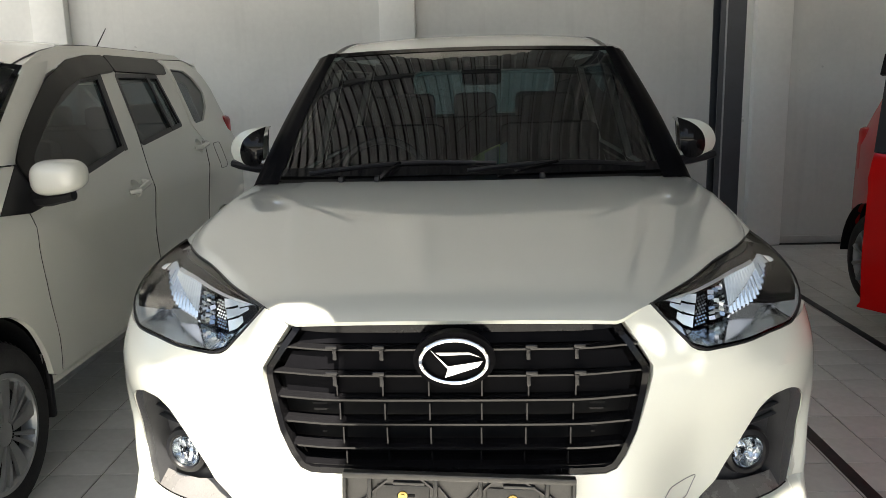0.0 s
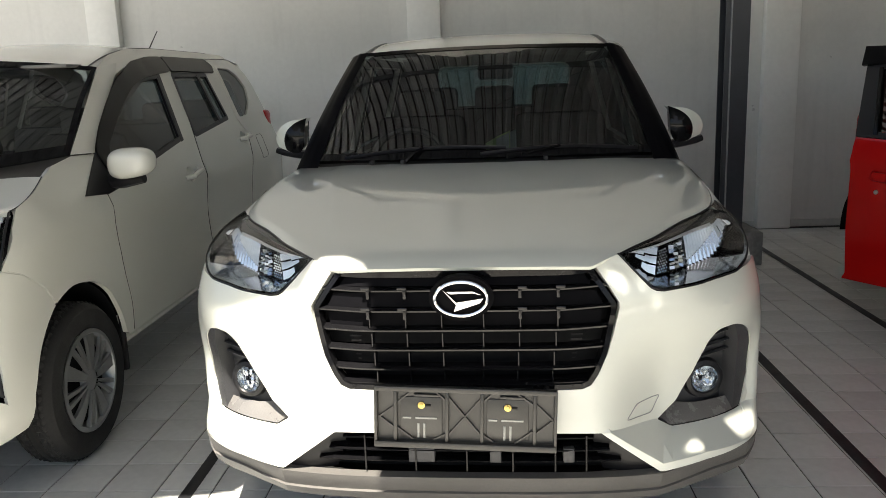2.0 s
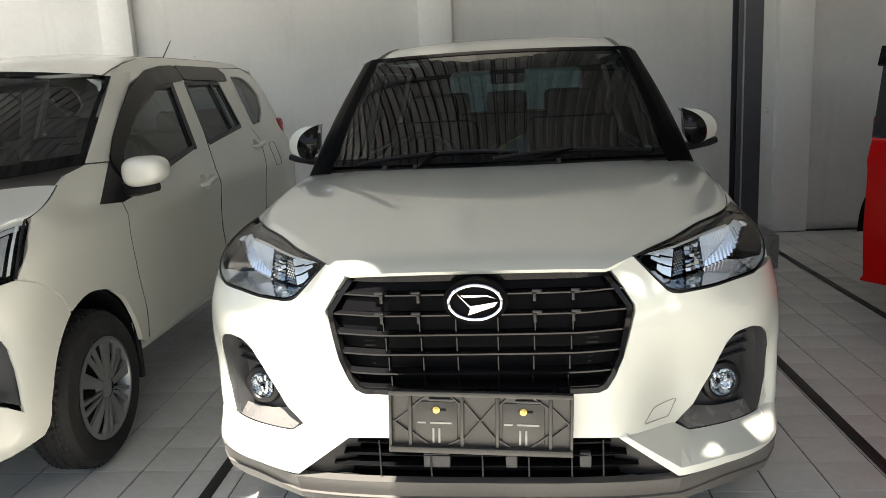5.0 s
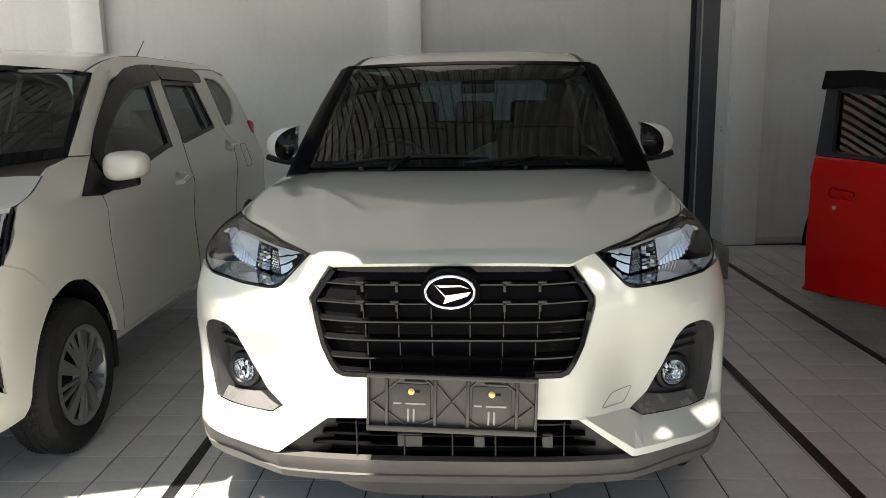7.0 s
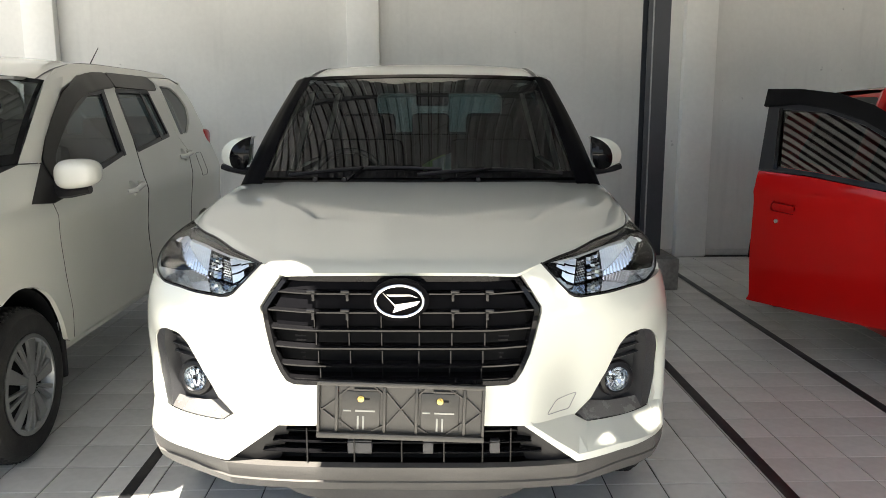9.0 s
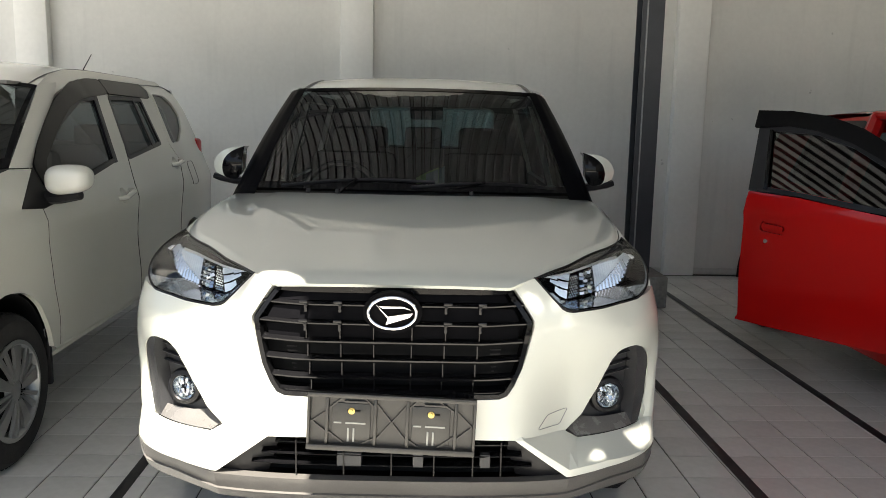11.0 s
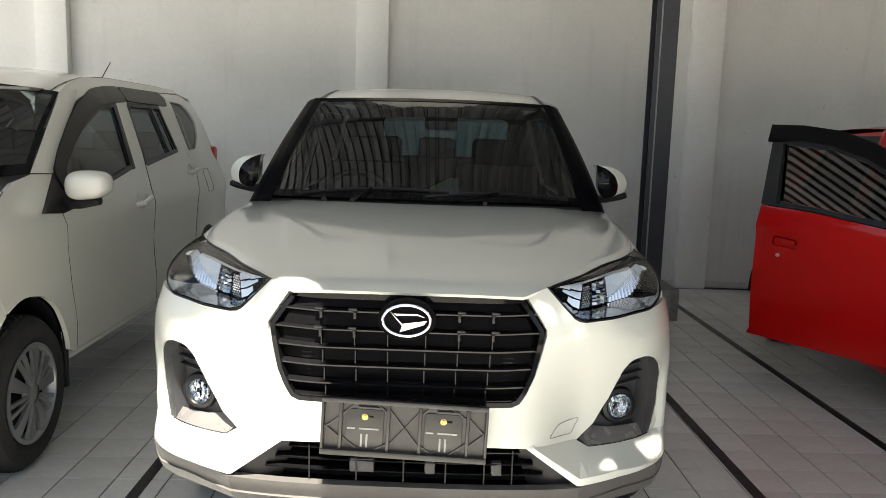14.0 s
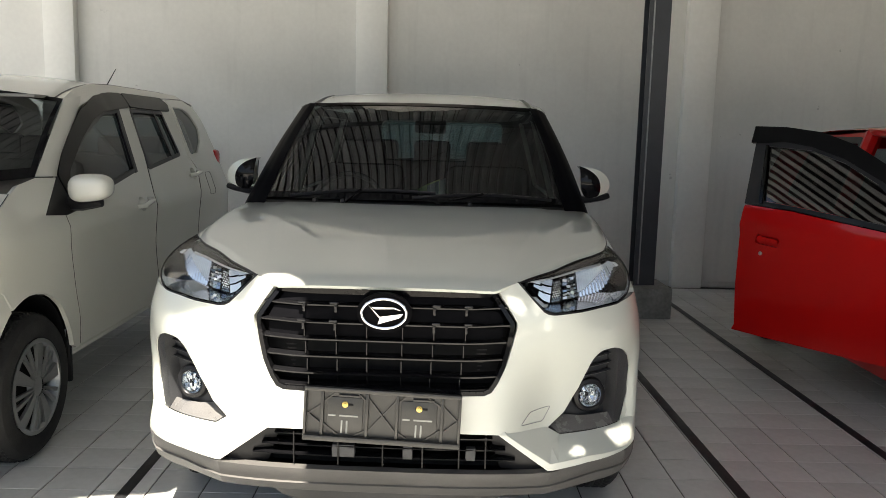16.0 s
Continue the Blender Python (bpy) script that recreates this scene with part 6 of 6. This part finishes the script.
def r_roof(u, v):
    t = u * 2 - 1
    y0 = 1.80 + 0.12 * t * t
    y = y0 + (3.38 - y0) * v
    zs = 1.44 + 0.025 * math.sin(math.pi * min(1, v * 1.1)) - 0.05 * v ** 3
    return Vector((t * r_w(2.3 + (y - 2.3) / 0.90 if y > 2.3 else y, zs), y, zs + 0.045 * (1 - t * t)))


part("roof", sheet(r_roof, 30, 20), RED, hatch)


def r_hood(u, v):
    t = u * 2 - 1
    y = (0.06 + 0.30 * t * t) * (1 - v) + (0.86 + 0.24 * t * t) * v
    return Vector((t * 0.72, y, (0.80 + 0.10 * t * t) * (1 - v) + 1.03 * v + 0.05 * math.sin(math.pi * v) - 0.02 * t ** 4))


part("bonnet", sheet(r_hood, 24, 12), RED, hatch)
part("front_bumper", sheet(lambda u, v: Vector(((u * 2 - 1) * 0.76, 0.02 + 0.33 * abs(u * 2 - 1) ** 3 + 0.06 * (v - 0.5) ** 2, 0.25 + 0.58 * v)), 24, 8), RED, hatch)


def r_tail(a, z):
    return Vector((a, 3.60 - 0.10 * (a / 0.7) ** 2 - 0.40 * max(0, z - 0.98), z))


tw = rounded([(-0.5, 1.05), (0.5, 1.05), (0.42, 1.36), (-0.42, 1.36)], 0.05)
gate = part("tailgate", patch([(-0.68, 0.28), (0.68, 0.28), (0.68, 0.95), (0.56, 1.44), (-0.56, 1.44), (-0.68, 0.95)], [tw], r_tail, 0.08, (0, 1, 0), rim=0.02), RED, hatch)
part("tail_window", patch(tw, [], r_tail, 0.1, (0, 1, 0)), TINT_DARK, gate)
part("cabin_floor", box(0, 2.2, 0.36, 1.3, 2.6, 0.04), DASH, hatch, smooth=False)
part("dashboard", box(0, 1.15, 0.90, 1.36, 0.34, 0.24, 0.06), DASH, hatch)
for x, y, wd in ((-0.32, 1.75, 0.46), (0.32, 1.75, 0.46), (0, 2.65, 1.15)):
    st = part("seat", box(x, y, 0.56, wd, 0.46, 0.18, 0.05), FABRIC, hatch)
    part("backrest", box(x, y + 0.27, 0.84, wd * 0.94, 0.13, 0.58, 0.05, turn=Matrix.Rotation(radians(-12), 4, "X")), FABRIC, st)

# the open door: a along it from its free edge, outer face towards -y
DOOR_A = math.atan2(-0.826, 0.563)
door = part("open_door", bmesh.new(), RED, hatch, "red front door standing open")
door.matrix_local = Matrix.Translation((1.808 - 3.22, 3.517 - 1.45, 0)) @ Matrix.Rotation(DOOR_A, 4, "Z")


def lean(z):
    return 0.36 * max(0, z - 1.0) + 0.05 * max(0, 0.55 - z) ** 1.2 - 0.012 * (1 - ease(abs(z - 0.93), 0.0, 0.05))


def d_skin(a, z, k=0.0):
    return Vector((a, lean(z) + 0.05 * ((a - 0.5) / 0.6) ** 2 * 0.5 + k, z))


body = rounded([(0.0, 0.33), (0.02, 0.36), (0.012, 0.60), (0.018, 0.917), (0.026, 1.035), (0.32, 1.022), (0.80, 0.966), (1.06, 0.93), (1.08, 0.60), (1.05, 0.36), (1.02, 0.33)], 0.01)
handle_cut = rounded([(0.115, 0.833), (0.126, 0.886), (0.262, 0.874), (0.262, 0.822)], 0.02)
part("panel", patch(body, [handle_cut], d_skin, 0.035, (0, -1, 0), rim=0.05), RED, door)
part("handle_cup", patch(inset(handle_cut, -0.004), [], lambda a, z: d_skin(a, z, 0.02), 0.02, (0, -1, 0)), RED, door)
part("door_handle", plate(rounded([(0.128, 0.848), (0.132, 0.876), (0.252, 0.866), (0.252, 0.842)], 0.01), lambda a, z: d_skin(a, z, -0.004), 0.015, 0.015), RED, door)
part("keyhole", lathe([(0.0, 0.004), (0.004, 0.004), (0.0045, 0.006), (0.011, 0.005), (0.013, 0.0)], 20, Matrix.Translation(d_skin(0.158, 0.782)) @ Euler((radians(90), 0, 0)).to_matrix().to_4x4()), CHROME, door, "round chrome keyhole")
ft = [(0.021, 1.04), (-0.02, 1.379), (-0.026, 1.4), (0.165, 1.405), (0.377, 1.385), (0.563, 1.33), (0.776, 1.22), (1.04, 1.0), (1.06, 0.935), (0.8, 0.971), (0.317, 1.027)]
fg = [(0.126, 1.062), (0.051, 1.355), (0.323, 1.338), (0.52, 1.28), (0.709, 1.185), (0.93, 1.0), (0.8, 0.999), (0.345, 1.045)]
part("window_frame", patch(ft, [fg], lambda a, z: d_skin(a, z, 0.002), 0.035, (0, -1, 0), rim=0.04), SATIN_BLACK, door)
part("window_channel", patch([(0.112, 1.050), (0.132, 1.050), (0.070, 1.36), (0.053, 1.36)], [], lambda a, z: d_skin(a, z, -0.006), 0.03, (0, -1, 0), rim=0.01), GLOSS_BLACK, door)
part("window", patch(fg, [], lambda a, z: d_skin(a, z, 0.012), 0.05, (0, -1, 0)), DOOR_TINT, door, "door window reflecting the roof")
vz = [(-0.036, 1.372), (-0.039, 1.462), (0.159, 1.458), (0.372, 1.432), (0.559, 1.372), (0.771, 1.262), (1.025, 1.05), (0.998, 1.02), (0.738, 1.2), (0.516, 1.305), (0.32, 1.362), (0.157, 1.385)]
part("window_visor", patch(vz, [], lambda a, z: d_skin(a, z, -0.02), 0.035, (0, -1, 0), rim=0.02), SMOKED, door, "dark smoked window visor")
part("inner_trim", patch([(0.03, 0.38), (0.03, 1.02), (0.80, 0.955), (1.04, 0.92), (1.03, 0.38)], [], lambda a, z: d_skin(a, z, 0.075), 0.08, (0, 1, 0), rim=0.02), DASH, door)

# ---- tiled floor ----
T = 0.202
ROW0 = 2.2576
GAP = 0.005
floor = tagged(done("floor", box(-2.4, 2.75, -0.035, 19.2, 7.9, 0.062), GROUT, smooth=False), "white glazed square floor tiles with dark joints", "floor", kind="structure")


def tile_mesh(w, d):
    b = bmesh.new()
    box(0, 0, -0.003, w, d, 0.006, 0, b)
    top = [e for e in b.edges if all(v.co.z > -0.001 for v in e.verts)]
    bmesh.ops.bevel(b, geom=top, offset=0.0012, segments=1, affect="EDGES")
    me = bpy.data.meshes.new("tile")
    b.to_mesh(me)
    b.free()
    me.materials.append(TILE)
    return me


cols = [(1.137 + k * T, T) for k in range(-5, 29)] + [(-1.122 + k * T, T) for k in range(-52, 5)] + [(-1.122 + 5 * T, 1.137 - 5 * T - (-1.122 + 5 * T))]
square = tile_mesh(T - GAP, T - GAP)
rest_v, rest_f = [], []
rng = random.Random(4)
for x0, w in cols:
    for r in range(-26, 22):
        y0 = ROW0 + r * T
        if y0 + T > WALL_Y + 0.02 or y0 < -1.2:
            continue
        cx, cy = x0 + w / 2, y0 + T / 2
        near = w == T and 1.6 < cy < 5.3 and (1.1 < cx < 2.3 or (-1.8 < cx < -0.75 and cy < 4.4))
        dz = rng.uniform(-0.0006, 0.0006)
        if near:
            ob = new("tile", square)
            ob.parent = floor
            ob.location = (cx, cy, dz)
        else:
            n = len(rest_v)
            a, c = w / 2 - GAP / 2, T / 2 - GAP / 2
            for zz, s in ((-0.006, 0.0), (-0.0012 + dz, 0.0), (dz, 0.0012)):
                rest_v += [(cx - a + s, cy - c + s, zz), (cx + a - s, cy - c + s, zz), (cx + a - s, cy + c - s, zz), (cx - a + s, cy + c - s, zz)]
            for q in (0, 4):
                for k in range(4):
                    rest_f.append((n + q + k, n + q + (k + 1) % 4, n + q + 4 + (k + 1) % 4, n + q + 4 + k))
            rest_f.append((n + 8, n + 9, n + 10, n + 11))
me = bpy.data.meshes.new("far_tiles")
me.from_pydata(rest_v, [], rest_f)
me.materials.append(TILE)
ob = new("far_tiles", me)
ob.parent = floor
ob["kind"] = "stuff"

for xa, xb, ya, yb in ((1.346, 1.396, -1.15, 5.1), (2.155, 2.205, -1.15, 6.5), (-1.026, -0.98, -1.15, 6.3)):
    b = box((xa + xb) / 2, (ya + yb) / 2, 0.0012, xb - xa, yb - ya, 0.0014, 0.0004)
    tagged(done("bay_line", b, TAPE), "worn black tape line marking a parking bay on the tiles", "floor marking", "bay lines", "structure")
